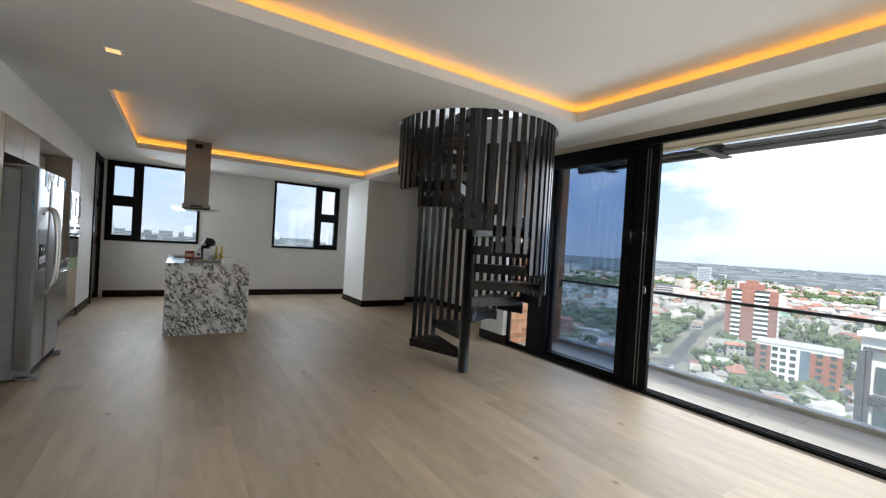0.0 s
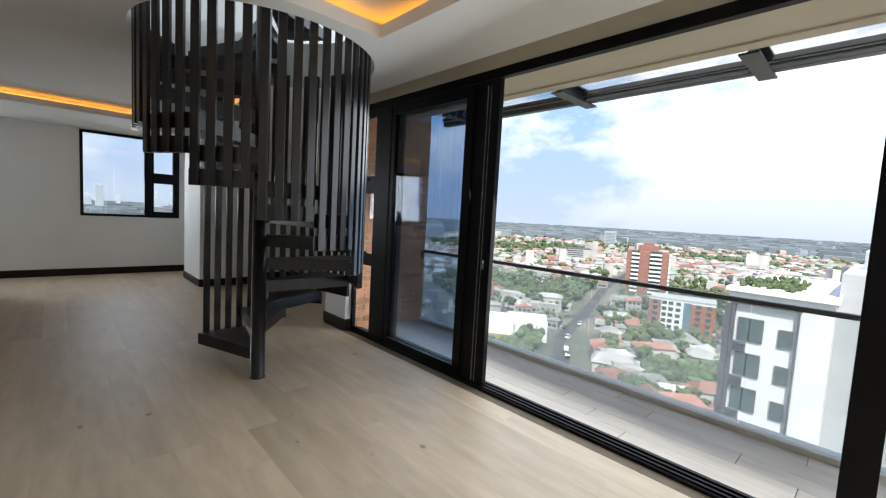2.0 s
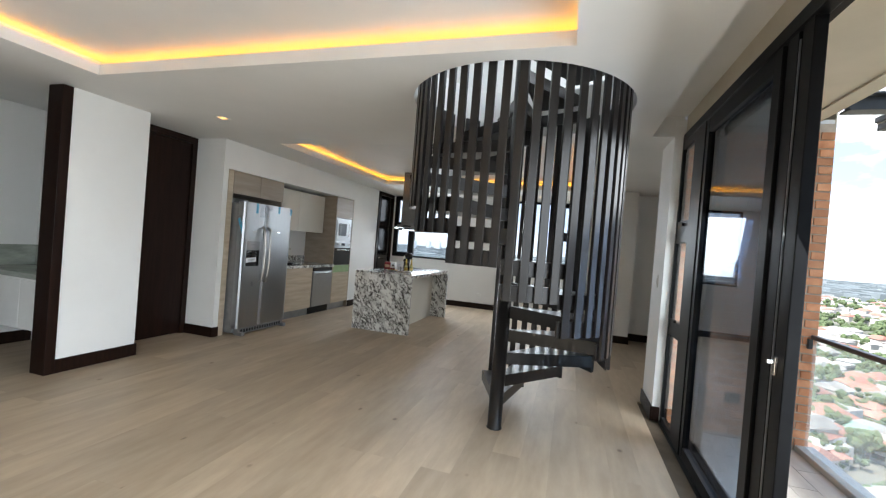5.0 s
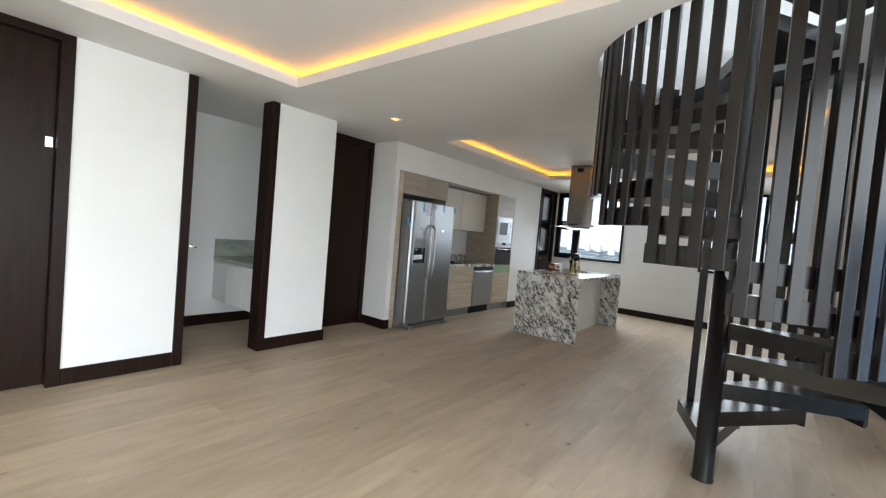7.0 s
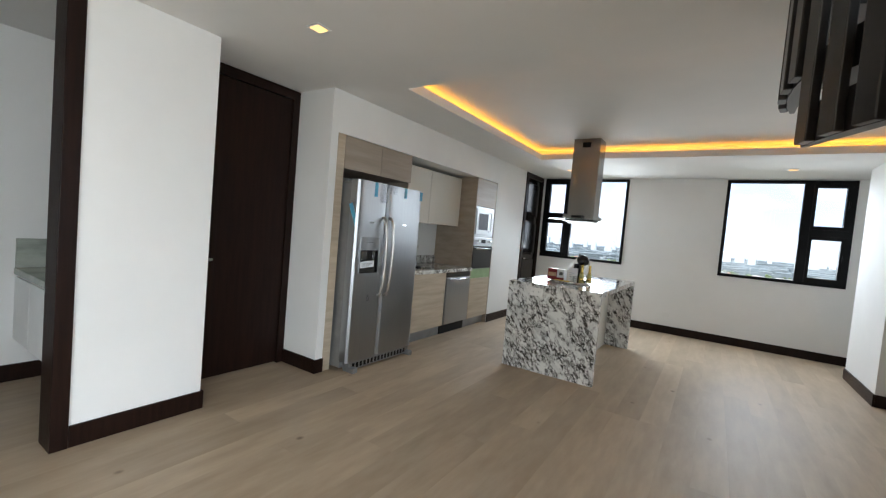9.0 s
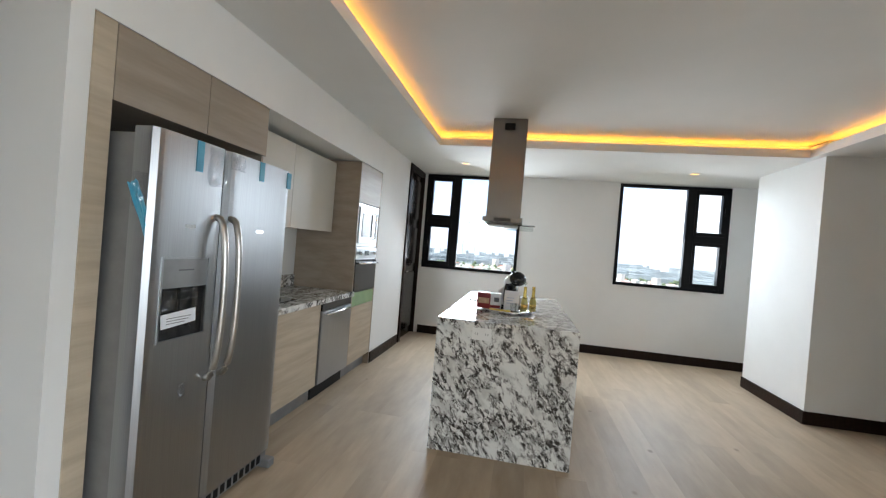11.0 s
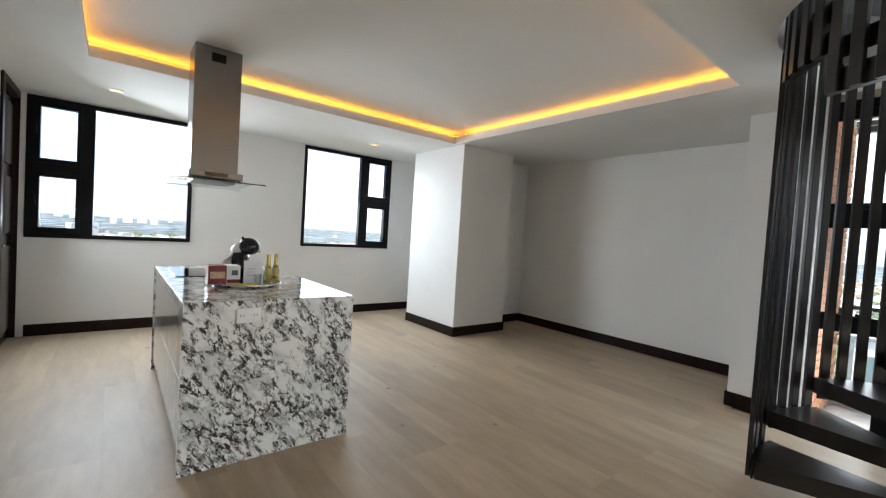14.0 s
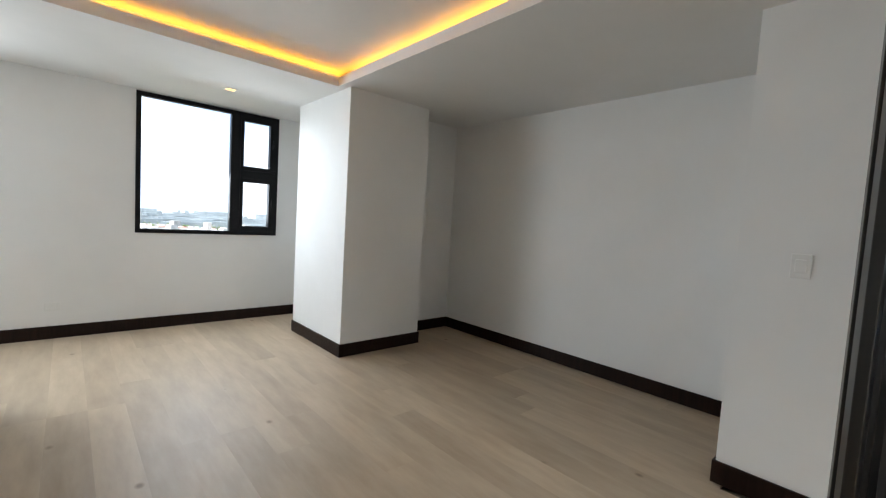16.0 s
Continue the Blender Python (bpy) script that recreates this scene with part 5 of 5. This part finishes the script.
def houses_and_trees():
    rnd = random.Random(11)
    items, trees = [], []

    def road_near(x, y):
        for (ax, ay), (bx_, by_) in (((60, 40), (84, 74.7)), ((84, 74.7), (155.6, 171)), ((155.6, 171), (230, 300)), ((110, 62), (188, 99)), ((188, 99), (480, 190)), ((20, 110), (160, 118)), ((160, 118), (270, 60))):
            d = Vector((bx_ - ax, by_ - ay))
            u = max(0, min(1, ((x - ax) * d.x + (y - ay) * d.y) / d.length_squared))
            if math.hypot(x - ax - u * d.x, y - ay - u * d.y) < 11:
                return True
        return False

    def free(x, y, pad=0):
        return all(math.hypot(x - a, y - b) > r + pad for a, b, r in CLEAR) and not road_near(x, y)

    for r0, r1, count, grow in ((50, 260, 1700, 0.78), (260, 700, 4200, 0.85), (700, 1150, 2600, 1.1)):
        for _ in range(count):
            a = radians(rnd.uniform(-38, 128))
            d = math.sqrt(rnd.uniform(r0 * r0, r1 * r1))
            x, y = d * math.cos(a), d * math.sin(a)
            wood = noise.noise((x / 170.0, y / 170.0, 3.3))
            if not free(x, y, 3):
                continue
            if wood > 0.18 and d > 240:
                continue
            hx, hy = rnd.uniform(4, 8) * grow, rnd.uniform(3.5, 6) * grow
            k = rnd.random()
            tall = rnd.random() < 0.012 and d > 350
            h = rnd.uniform(12, 26) if tall else rnd.uniform(3, 7.5)
            roof = 0 if (tall or k < 0.42) else rnd.uniform(1.0, 2.4)
            mr = 1 if (roof > 0 and rnd.random() < 0.42) else (3 if rnd.random() < 0.08 else 2)
            items.append((x, y, hx, hy, 0.55 + rnd.choice((0, math.pi / 2)) + rnd.uniform(-0.2, 0.2), ZG, h, roof, 0, mr))
            if not tall and rnd.random() < 0.6 and d < 700:
                items.append((x + rnd.uniform(-6, 6), y + rnd.uniform(-6, 6), hx * 0.55, hy * 0.6, 0.55 + rnd.uniform(-0.2, 0.2), ZG, h * 0.75, 0 if rnd.random() < 0.6 else 1.2, 0, 2 if rnd.random() < 0.6 else 1))
    boxes_mesh("houses", items, (M_HW, M_HRED, M_HGREY, M_HGREEN, M_BWIN), "low white houses with clay and grey roofs across the valley", "houses")
    ico = bmesh.new()
    bmesh.ops.create_icosphere(ico, subdivisions=1, radius=1.0)
    iv = np.array([v.co[:] for v in ico.verts])
    itf = np.array([[v.index for v in f.verts] for f in ico.faces])
    ico.free()
    V, F, o = [], [], 0
    rs = np.random.RandomState(3)
    for r0, r1, count, clumps, size in ((45, 140, 800, 34, 0.9), (140, 330, 4200, 13, 0.85), (330, 800, 6500, 5, 1.2), (800, 1150, 2600, 3, 2.0)):
        for _ in range(count):
            a = radians(rnd.uniform(-38, 128))
            d = math.sqrt(rnd.uniform(r0 * r0, r1 * r1))
            x, y = d * math.cos(a), d * math.sin(a)
            if not free(x, y, -4 if d < 300 else 0):
                continue
            if d > 330 and noise.noise((x / 170.0, y / 170.0, 3.3)) < rnd.uniform(-0.35, 0.25):
                continue
            h = rnd.uniform(3.5, 10) * (1 + 0.12 * (size - 1))
            wd = h * rnd.uniform(0.32, 0.55) * (1 if size < 2 else 1.2 * size / 2)
            for _c in range(clumps):
                off = rs.normal(0, 0.42, 3)
                sc = rs.uniform(0.24, 0.46) * (1.5 if clumps < 6 else 1.0)
                v = iv * (sc * wd) * rs.uniform(0.72, 1.25, (len(iv), 1)) + np.array([x + off[0] * wd, y + off[1] * wd, ZG + h * (0.62 + 0.26 * np.clip(off[2], -1.6, 1.5))])
                V.append(v)
                F.append(itf + o)
                o += len(iv)
            if d < 330:
                t = 0.03 * h
                tv = np.array([[x - t, y - t, ZG], [x + t, y - t, ZG], [x, y + t, ZG], [x, y, ZG + h * 0.7]])
                V.append(tv)
                F.append(np.array([[0, 1, 3], [1, 2, 3], [2, 0, 3]]) + o)
                o += 4
    me = bpy.data.meshes.new("trees")
    me.from_pydata(np.concatenate(V).tolist(), [], np.concatenate(F).tolist())
    me.materials.append(M_LEAF)
    tagged(new("trees", me), "dark green garden and street trees across the valley", "trees", "", "stuff")


houses_and_trees()


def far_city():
    """The hazy far side of the valley: plain strips of roofs and woods, haze put into their pale colours."""
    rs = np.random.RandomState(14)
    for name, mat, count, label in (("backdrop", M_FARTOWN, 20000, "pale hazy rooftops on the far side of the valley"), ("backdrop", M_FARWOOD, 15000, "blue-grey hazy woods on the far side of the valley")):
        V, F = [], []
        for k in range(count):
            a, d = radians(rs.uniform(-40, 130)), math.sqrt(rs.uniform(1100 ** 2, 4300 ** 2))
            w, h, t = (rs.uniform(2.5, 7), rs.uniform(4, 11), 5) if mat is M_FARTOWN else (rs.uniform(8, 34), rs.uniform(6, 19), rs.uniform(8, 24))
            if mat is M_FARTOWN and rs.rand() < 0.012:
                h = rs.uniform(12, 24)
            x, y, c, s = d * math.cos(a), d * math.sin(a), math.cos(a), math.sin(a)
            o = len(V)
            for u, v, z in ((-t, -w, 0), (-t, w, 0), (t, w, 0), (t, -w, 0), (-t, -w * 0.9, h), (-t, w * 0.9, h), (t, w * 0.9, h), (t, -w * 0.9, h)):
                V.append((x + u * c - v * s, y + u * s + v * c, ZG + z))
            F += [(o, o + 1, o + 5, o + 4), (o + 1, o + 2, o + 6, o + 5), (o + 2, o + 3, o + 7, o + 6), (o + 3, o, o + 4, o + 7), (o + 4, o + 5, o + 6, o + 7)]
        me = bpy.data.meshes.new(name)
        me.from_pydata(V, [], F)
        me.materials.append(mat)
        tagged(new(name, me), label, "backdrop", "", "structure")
    # towers of the city centre to the north, pale from haze in their colour
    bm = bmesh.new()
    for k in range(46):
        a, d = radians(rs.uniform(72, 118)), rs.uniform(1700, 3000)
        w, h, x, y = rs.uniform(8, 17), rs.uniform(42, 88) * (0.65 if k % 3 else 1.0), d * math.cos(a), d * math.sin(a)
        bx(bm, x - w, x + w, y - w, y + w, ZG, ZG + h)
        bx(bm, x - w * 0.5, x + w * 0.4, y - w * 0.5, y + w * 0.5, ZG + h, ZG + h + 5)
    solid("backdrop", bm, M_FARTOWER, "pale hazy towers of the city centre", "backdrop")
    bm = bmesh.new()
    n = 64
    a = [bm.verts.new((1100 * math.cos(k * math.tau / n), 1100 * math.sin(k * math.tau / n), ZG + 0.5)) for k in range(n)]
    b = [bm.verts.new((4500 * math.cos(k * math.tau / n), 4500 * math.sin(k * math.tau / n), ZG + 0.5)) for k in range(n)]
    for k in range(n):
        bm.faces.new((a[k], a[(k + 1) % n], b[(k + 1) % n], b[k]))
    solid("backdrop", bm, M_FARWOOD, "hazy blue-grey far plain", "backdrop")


# these pale blue-grey base colours carry the painted haze of distance
M_FARTOWER = surface("far_tower_hazed", (0.46, 0.50, 0.54), (0.56, 0.60, 0.63), 1.0, scale=0.004, vary=0.12, island=True)
M_FARTOWN = surface("far_town_hazed", (0.23, 0.25, 0.265), (0.33, 0.35, 0.365), 1.0, scale=0.004, vary=0.3, island=True)
M_FARWOOD = surface("far_wood_hazed", (0.125, 0.152, 0.168), (0.18, 0.21, 0.225), 1.0, scale=0.006, vary=0.3, island=True)
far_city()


def facade_box(name, x, y, turn_deg, hx, hy, z0, z1, wall, label, cat="building"):
    b = root(name, x, y, z0, label, cat)
    b.rotation_euler = (0, 0, radians(turn_deg))
    bm = bmesh.new()
    bx(bm, x - hx, x + hx, y - hy, y + hy, z0, z1)
    part("wall", bm, wall, b)
    return b


def red_tower():
    x, y = 281, 105
    b = facade_box("apartment_tower", x, y, 20, 8, 12, ZG, -14, M_BRED, "red brick apartment tower with white balcony bands")
    part("penthouse", box(x - 5, x + 5, y - 6, y + 6, -14, -10.5), M_BRED, b)
    part("penthouse", box(x - 3, x + 3, y - 3, y + 3, -10.5, -8.6), M_BRED, b)
    for k in range(11):
        z = ZG + 2.2 + 2.65 * k
        for y0, y1 in ((-8.0, -1.5), (4.6, 9.0)):
            part("balcony", box(x - 9.2, x - 7.9, y + y0, y + y1, z, z + 1.15), M_BWHITE, b)
            part("window", box(x - 8.08, x - 7.95, y + y0, y + y1, z + 1.2, z + 2.5), M_BWIN, b)
        part("balcony", box(x - 6, x + 5, y - 13.2, y - 11.9, z, z + 1.15), M_BWHITE, b)
        part("window", box(x - 6, x + 5, y - 12.08, y - 11.95, z + 1.2, z + 2.5), M_BWIN, b)


def mid_block():
    x, y = 212, 62
    b = facade_box("apartment_block", x, y, 14, 7, 13, ZG, -31.0, M_BWHITE, "white, blue and brick apartment block")
    part("brick_bay", box(x - 7.6, x - 6.9, y - 13.02, y - 4, ZG, -31.8), M_BORANGE, b)
    part("glass_bay", box(x - 7.4, x - 6.9, y - 4, y - 1, ZG, -31.4), M_BLUEG, b)
    part("side_bay", box(x - 7.5, x - 6.9, y + 8, y + 13.05, ZG, -31.4), M_BRED, b)
    part("parapet", box(x - 7.1, x + 7.1, y - 13.1, y + 13.1, -31.0, -30.2), M_BGREY, b)
    for k in range(5):
        z = ZG + 1.0 + 2.7 * k
        for y0 in (-11.5, -7.5, 0.2, 3.2, 5.8, 9.4):
            part("window", box(x - 7.72 if y0 < -5 else (x - 7.6 if y0 > 9 else x - 7.12), x - 6.9, y + y0, y + y0 + 1.9, z, z + 1.6), M_BWIN, b)


def white_building():
    x, y = 48, 5.2
    # its west face looks towards the terrace
    top = -3.7
    b = root("white_apartment_building", x, y, ZG, "white apartment building with dark framed window columns", "building")
    part("wall", box(44, 62, 2.3, 9.2, ZG, top), M_BWHITE, b)
    part("roof_slab", box(43.6, 62.2, 2.1, 9.4, top, top + 0.35), M_BWHITE, b)
    part("side_tower", box(46.0, 66, -9.0, 2.29, ZG, -1.4), M_BGREY, b)
    fr = bmesh.new()
    bx(fr, 43.6, 44, 8.55, 8.8, ZG, top - 0.9)
    bx(fr, 43.6, 44, 4.25, 4.4, ZG, top - 0.9)
    bx(fr, 43.55, 44, 4.15, 9.0, top - 1.02, top - 0.8)
    part("dark_frame", fr, M_BDARK, b)
    part("balcony_column", box(43.5, 44.0, 8.85, 9.28, ZG, top - 1.15), M_BDARK, b)
    for k in range(13):
        z = top - 4.2 - 3.05 * k
        for y0, y1, h in ((6.5, 8.3, 2.0), (4.6, 5.5, 1.5)):
            w = part("window", box(43.86, 44.01, y0, y1, z, z + h), M_BDARK, b)
            m = (y0 + y1) / 2
            part("pane", box(43.83, 43.87, y0 + 0.08, m - 0.03, z + 0.08, z + h - 0.08), M_BWIN, w)
            part("pane", box(43.83, 43.87, m + 0.03, y1 - 0.08, z + 0.08, z + h - 0.08), M_BWIN, w)
        for j in range(5):
            part("louvre", box(43.6, 44.0, 7.6, 8.54, z - 0.95 + 0.18 * j, z - 0.89 + 0.18 * j), M_BDARK, b)
        part("balcony_rail", box(43.35, 43.52, 8.8, 9.35, z - 0.2, z + 0.75), M_BDARK, b)
    for k in range(3):
        t = part("water_tank", lathe(bmesh.new(), 52 + 2.0 * k, -1.0 + 0.9 * k, ((0.6, -1.39), (0.6, 0.3), (0.3, 0.5)), 12), M_BWHITE, b)


def roof_garden():
    rs = np.random.RandomState(9)
    V, F, o = [], [], 0
    ico = bmesh.new()
    bmesh.ops.create_icosphere(ico, subdivisions=1, radius=1.0)
    iv = np.array([v.co[:] for v in ico.verts])
    itf = np.array([[v.index for v in f.verts] for f in ico.faces])
    ico.free()
    for _ in range(170):
        c = np.array([rs.uniform(45, 52), rs.uniform(4.6, 8.8), -3.35 + rs.uniform(0.05, 0.75) * rs.uniform(0.4, 1.0)])
        V.append(iv * rs.uniform(0.12, 0.30) * rs.uniform(0.7, 1.3, (len(iv), 1)) + c)
        F.append(itf + o)
        o += len(iv)
    me = bpy.data.meshes.new("roof_garden")
    me.from_pydata(np.concatenate(V).tolist(), [], np.concatenate(F).tolist())
    me.materials.append(M_LEAF)
    tagged(new("roof_garden", me), "green shrubs on the white building's roof", "shrubs", "", "stuff")


def brick_block():
    x, y = 168, 152
    b = facade_box("brick_office", x, y, 45, 7, 10, ZG, -33, M_BORANGE, "orange brick four-storey block")
    part("stair_tower", box(x - 7.5, x - 2, y - 2, y + 2.5, ZG, -31), M_BORANGE, b)
    for k in range(4):
        z = ZG + 1 + 2.9 * k
        for y0 in (-9, -6, 3.2, 6.2):
            part("window", box(x - 7.12, x - 6.9, y + y0, y + y0 + 1.8, z, z + 1.4), M_BWIN, b)


def villa():
    x, y = 140, 97
    b = facade_box("white_villa", x, y, 35, 9, 8, ZG, -38, M_BWHITE, "large white flat-roofed villa")
    part("wing", box(x - 4, x + 14, y + 7.8, y + 18, ZG, -40), M_BWHITE, b)
    part("tower", box(x - 9.6, x - 5, y - 6, y + 2, ZG, -36.6), M_BWHITE, b)
    for k in range(2):
        for y0 in (-4.6, -2.2, 4):
            part("window", box(x - 9.75, x - 8.9, y + y0, y + y0 + 0.9, ZG + 1 + 3.2 * k, ZG + 3.2 + 3.2 * k), M_BGREY, b)


def offices():
    x, y = 500, 273
    b = facade_box("glass_office", x, y, 30, 12, 14, ZG, -31, M_BDARK, "dark glass office slab far off")
    for k in range(5):
        part("band", box(x - 12.3, x - 11.9, y - 14, y + 14, ZG + 1.5 + 2.6 * k, ZG + 2.6 + 2.6 * k), M_BGREY, b)
    x, y = 155, 205
    b = facade_box("glass_block", x, y, 52, 7, 9, ZG, -32, M_BGREY, "grey glazed mid-rise block")
    for k in range(4):
        part("window_band", box(x - 7.15, x - 6.9, y - 8, y + 8, ZG + 1.2 + 3.1 * k, ZG + 2.9 + 3.1 * k), M_BLUEG, b)
    # the three farther towers take M_FARTOWN, with haze in its colour
    for x, y, hx, hy, z1, m in ((231, 334, 7, 7, -21, M_BGREY), (506, 564, 12, 16, -16, M_FARTOWN), (540, 600, 10, 12, -10, M_FARTOWN), (900, 420, 12, 12, -12, M_FARTOWN)):
        b = facade_box("distant_tower", x, y, math.degrees(math.atan2(y, x)), hx, hy, ZG, z1, m, "pale distant apartment tower above the trees")
        k = ZG + 2
        while k < z1 - 3:
            part("window_band", box(x - hx - 0.2, x - hx + 0.1, y - hy * 0.85, y + hy * 0.85, k, k + 1.4), M_BLUEG, b)
            k += 3.2


red_tower()
mid_block()
white_building()
roof_garden()
brick_block()
villa()
offices()

def orange_block():
    """Low block with orange parapets round a beige roof terrace."""
    x, y = 62.5, 66.5
    b = facade_box("orange_house", x, y, 56, 9, 6.5, ZG, -38.9, M_BORANGE, "low orange rendered block with a beige roof terrace")
    part("roof_terrace", box(x - 8.6, x + 8.6, y - 6.1, y + 6.1, -38.89, -38.82), M_CONC, b, "beige roof terrace")
    for q in ((-9, 9, -6.5, -6.1), (-9, 9, 6.1, 6.5), (-9, -8.6, -6.1, 6.1), (8.6, 9, -6.1, 6.1)):
        part("parapet", box(x + q[0], x + q[1], y + q[2], y + q[3], -38.89, -37.9), M_BORANGE, b)
    part("roof_room", box(x - 5, x + 3, y + 1.5, y + 6, -38.81, -35.9), M_BORANGE, b)
    part("roof_slab", box(x - 5.3, x + 3.3, y + 1.2, y + 6.09, -35.89, -35.6), M_BWHITE, b)
    for k in range(3):
        part("window", box(x - 4.3 + 2.5 * k, x - 3.0 + 2.5 * k, y + 1.44, y + 1.52, -38.0, -36.7), M_BWIN, b)


def car(x, y, turn_deg, paint, label):
    c = root("car", x, y, ZG + 0.17, label, "car", "cars parked along the street")
    m = pose(x, y, ZG + 0.17, 0, 0, turn_deg)

    def put(bm):
        bmesh.ops.transform(bm, matrix=m, verts=bm.verts)
        return bm

    part("body", put(box(-2.15, 2.15, -0.88, 0.88, 0.28, 0.86, 0.12)), paint, c)
    bm = box(-1.35, 0.95, -0.78, 0.78, 0.861, 1.42, 0.05)
    for v in bm.verts:
        if v.co.z > 1.2:
            v.co.x = v.co.x * 0.72 - 0.05
            v.co.y *= 0.86
    part("cabin", put(bm), M_BWIN, c, "dark car windows")
    part("roof", put(box(-1.0, 0.6, -0.64, 0.64, 1.421, 1.46, 0.01)), paint, c)
    for wx in (-1.35, 1.35):
        for wy in (-0.80, 0.80):
            bm = bmesh.new()
            bmesh.ops.create_cone(bm, cap_ends=True, segments=14, radius1=0.32, radius2=0.32, depth=0.2,
                                  matrix=pose(wx, wy, 0.32, 90, 0, 0))
            part("wheel", put(bm), M_BLACK, c)


orange_block()
M_CARW = surface("white_car_paint", (0.74, 0.74, 0.74), (0.78, 0.78, 0.78), 0.25, coat=0.5)
M_CARD = surface("dark_car_paint", (0.03, 0.032, 0.036), (0.045, 0.047, 0.052), 0.25, coat=0.5)
M_CARR = surface("red_car_paint", (0.28, 0.03, 0.025), (0.34, 0.04, 0.032), 0.25, coat=0.5)
for x, y, a, kind in ((81.3, 65.5, 55, 0), (78.6, 60.2, 55, 2), (100.4, 93.4, 53, 1), (93.6, 92.4, 53, 0), (107.5, 103.2, 53, 1), (113.6, 111.0, 53, 0), (124.4, 132.6, 233, 1), (136.0, 141.4, 53, 0),
                      (129, 71.6, 32, 1), (136, 76.2, 32, 0), (151, 84.2, 18, 0), (163, 92.4, 18, 1), (176, 92.6, 198, 0)):
    car(x, y, a, (M_CARW, M_CARD, M_CARR)[kind], ("white", "dark grey", "dark red")[kind] + " car standing on the asphalt street")


# ---- planks, tiles and bricks ----


def floor_planks():
    rnd = random.Random(21)
    floor_ob = bpy.data.objects["floor"]
    W, L = 0.195, 2.1
    cache = {}

    def plank(x0, x1, y0, y1):
        key = (round(x1 - x0, 3), round(y1 - y0, 3))
        me = cache.get(key)
        if me is None:
            bm = bmesh.new()
            w, l = (x1 - x0) / 2 - 0.00005, (y1 - y0) / 2 - 0.00005
            c = 0.00025
            lo = [bm.verts.new(v) for v in ((-w, -l, -0.015), (w, -l, -0.015), (w, l, -0.015), (-w, l, -0.015))]
            md = [bm.verts.new(v) for v in ((-w, -l, -c), (w, -l, -c), (w, l, -c), (-w, l, -c))]
            hi = [bm.verts.new(v) for v in ((-w + c, -l + c, 0), (w - c, -l + c, 0), (w - c, l - c, 0), (-w + c, l - c, 0))]
            bm.faces.new(hi)
            for k in range(4):
                bm.faces.new((lo[k], lo[(k + 1) % 4], md[(k + 1) % 4], md[k]))
                bm.faces.new((md[k], md[(k + 1) % 4], hi[(k + 1) % 4], hi[k]))
            me = bpy.data.meshes.new("plank")
            bm.to_mesh(me)
            bm.free()
            me.materials.append(M_OAK)
            cache[key] = me
        ob = new("plank", me)
        ob.parent = floor_ob
        ob.location = ((x0 + x1) / 2, (y0 + y1) / 2, 0)

    x = -3.56
    while x < 3.99:
        x1 = min(x + W, 3.99)
        lo_y, hi_y = (YS, YN) if x >= -2.4 else (1.45, 3.27)
        if x > XG - 0.15:
            lo_y = 4.8
        y = lo_y - rnd.choice((0.3, 0.7, 1.1, 1.5, 1.9))
        while y < hi_y:
            a, b = max(y, lo_y), min(y + L, hi_y)
            xe = min(x1, XG - 0.03) if lo_y == YS else x1
            if b - a > 0.02:
                plank(x, xe, a, b)
            y += L
        x = x1
    # boards in the door recess
    plank(-2.71, -2.55, 3.43, 4.43)
    plank(-2.55, -2.39, 3.43, 4.43)


def terrace_tiles():
    slab = bpy.data.objects["terrace_slab"]
    me = {}
    rnd = random.Random(4)
    for i in range(5):
        x0 = 3.165 + 0.166 * i
        y = -6.0 + 0.3 * (i % 3)
        while y < 4.3:
            y1 = min(y + 1.2, 4.32)
            key = round(y1 - y, 3)
            if key not in me:
                bm = box(-0.082, 0.082, -key / 2 + 0.002, key / 2 - 0.002, -0.034, -0.02, 0.0015)
                me[key] = bpy.data.meshes.new("tile")
                bm.to_mesh(me[key])
                bm.free()
                me[key].materials.append(M_TERR)
            ob = new("tile", me[key])
            ob.parent = slab
            ob.location = (x0 + 0.083, (y + y1) / 2, 0)
            y = y1


def terrace_bricks():
    wall = solid("wall_terrace", box(3.047, 4.085, 4.325, 4.3448, -0.03, 2.66), M_MORTAR, "orange brick wall at the terrace's end", "wall")
    w2 = solid("wall_terrace", box(4.091, 4.10, 4.34, 9.9, -0.6, 2.9), M_MORTAR, "outer face of the brick wall", "wall")
    full, half = None, None
    L, H, G = 0.225, 0.058, 0.012

    def brick_mesh(l):
        bm = box(-l / 2, l / 2, -0.010, 0.004, -H / 2, H / 2, 0.002)
        me = bpy.data.meshes.new("brick")
        bm.to_mesh(me)
        bm.free()
        me.materials.append(M_BRICK)
        return me

    cache = {}
    z, row = 0.01, 0
    while z < 2.6:
        x = 3.049 - (L + G) / 2 * (row % 2)
        while x < 4.085:
            a, b = max(x, 3.049), min(x + L, 4.088)
            if b - a > 0.03:
                k = round(b - a, 3)
                if k not in cache:
                    cache[k] = brick_mesh(k)
                ob = new("brick", cache[k])
                ob.parent = wall
                ob.location = ((a + b) / 2, 4.325, z + H / 2)
            x += L + G
        z += H + G
        row += 1


floor_planks()
terrace_tiles()
terrace_bricks()
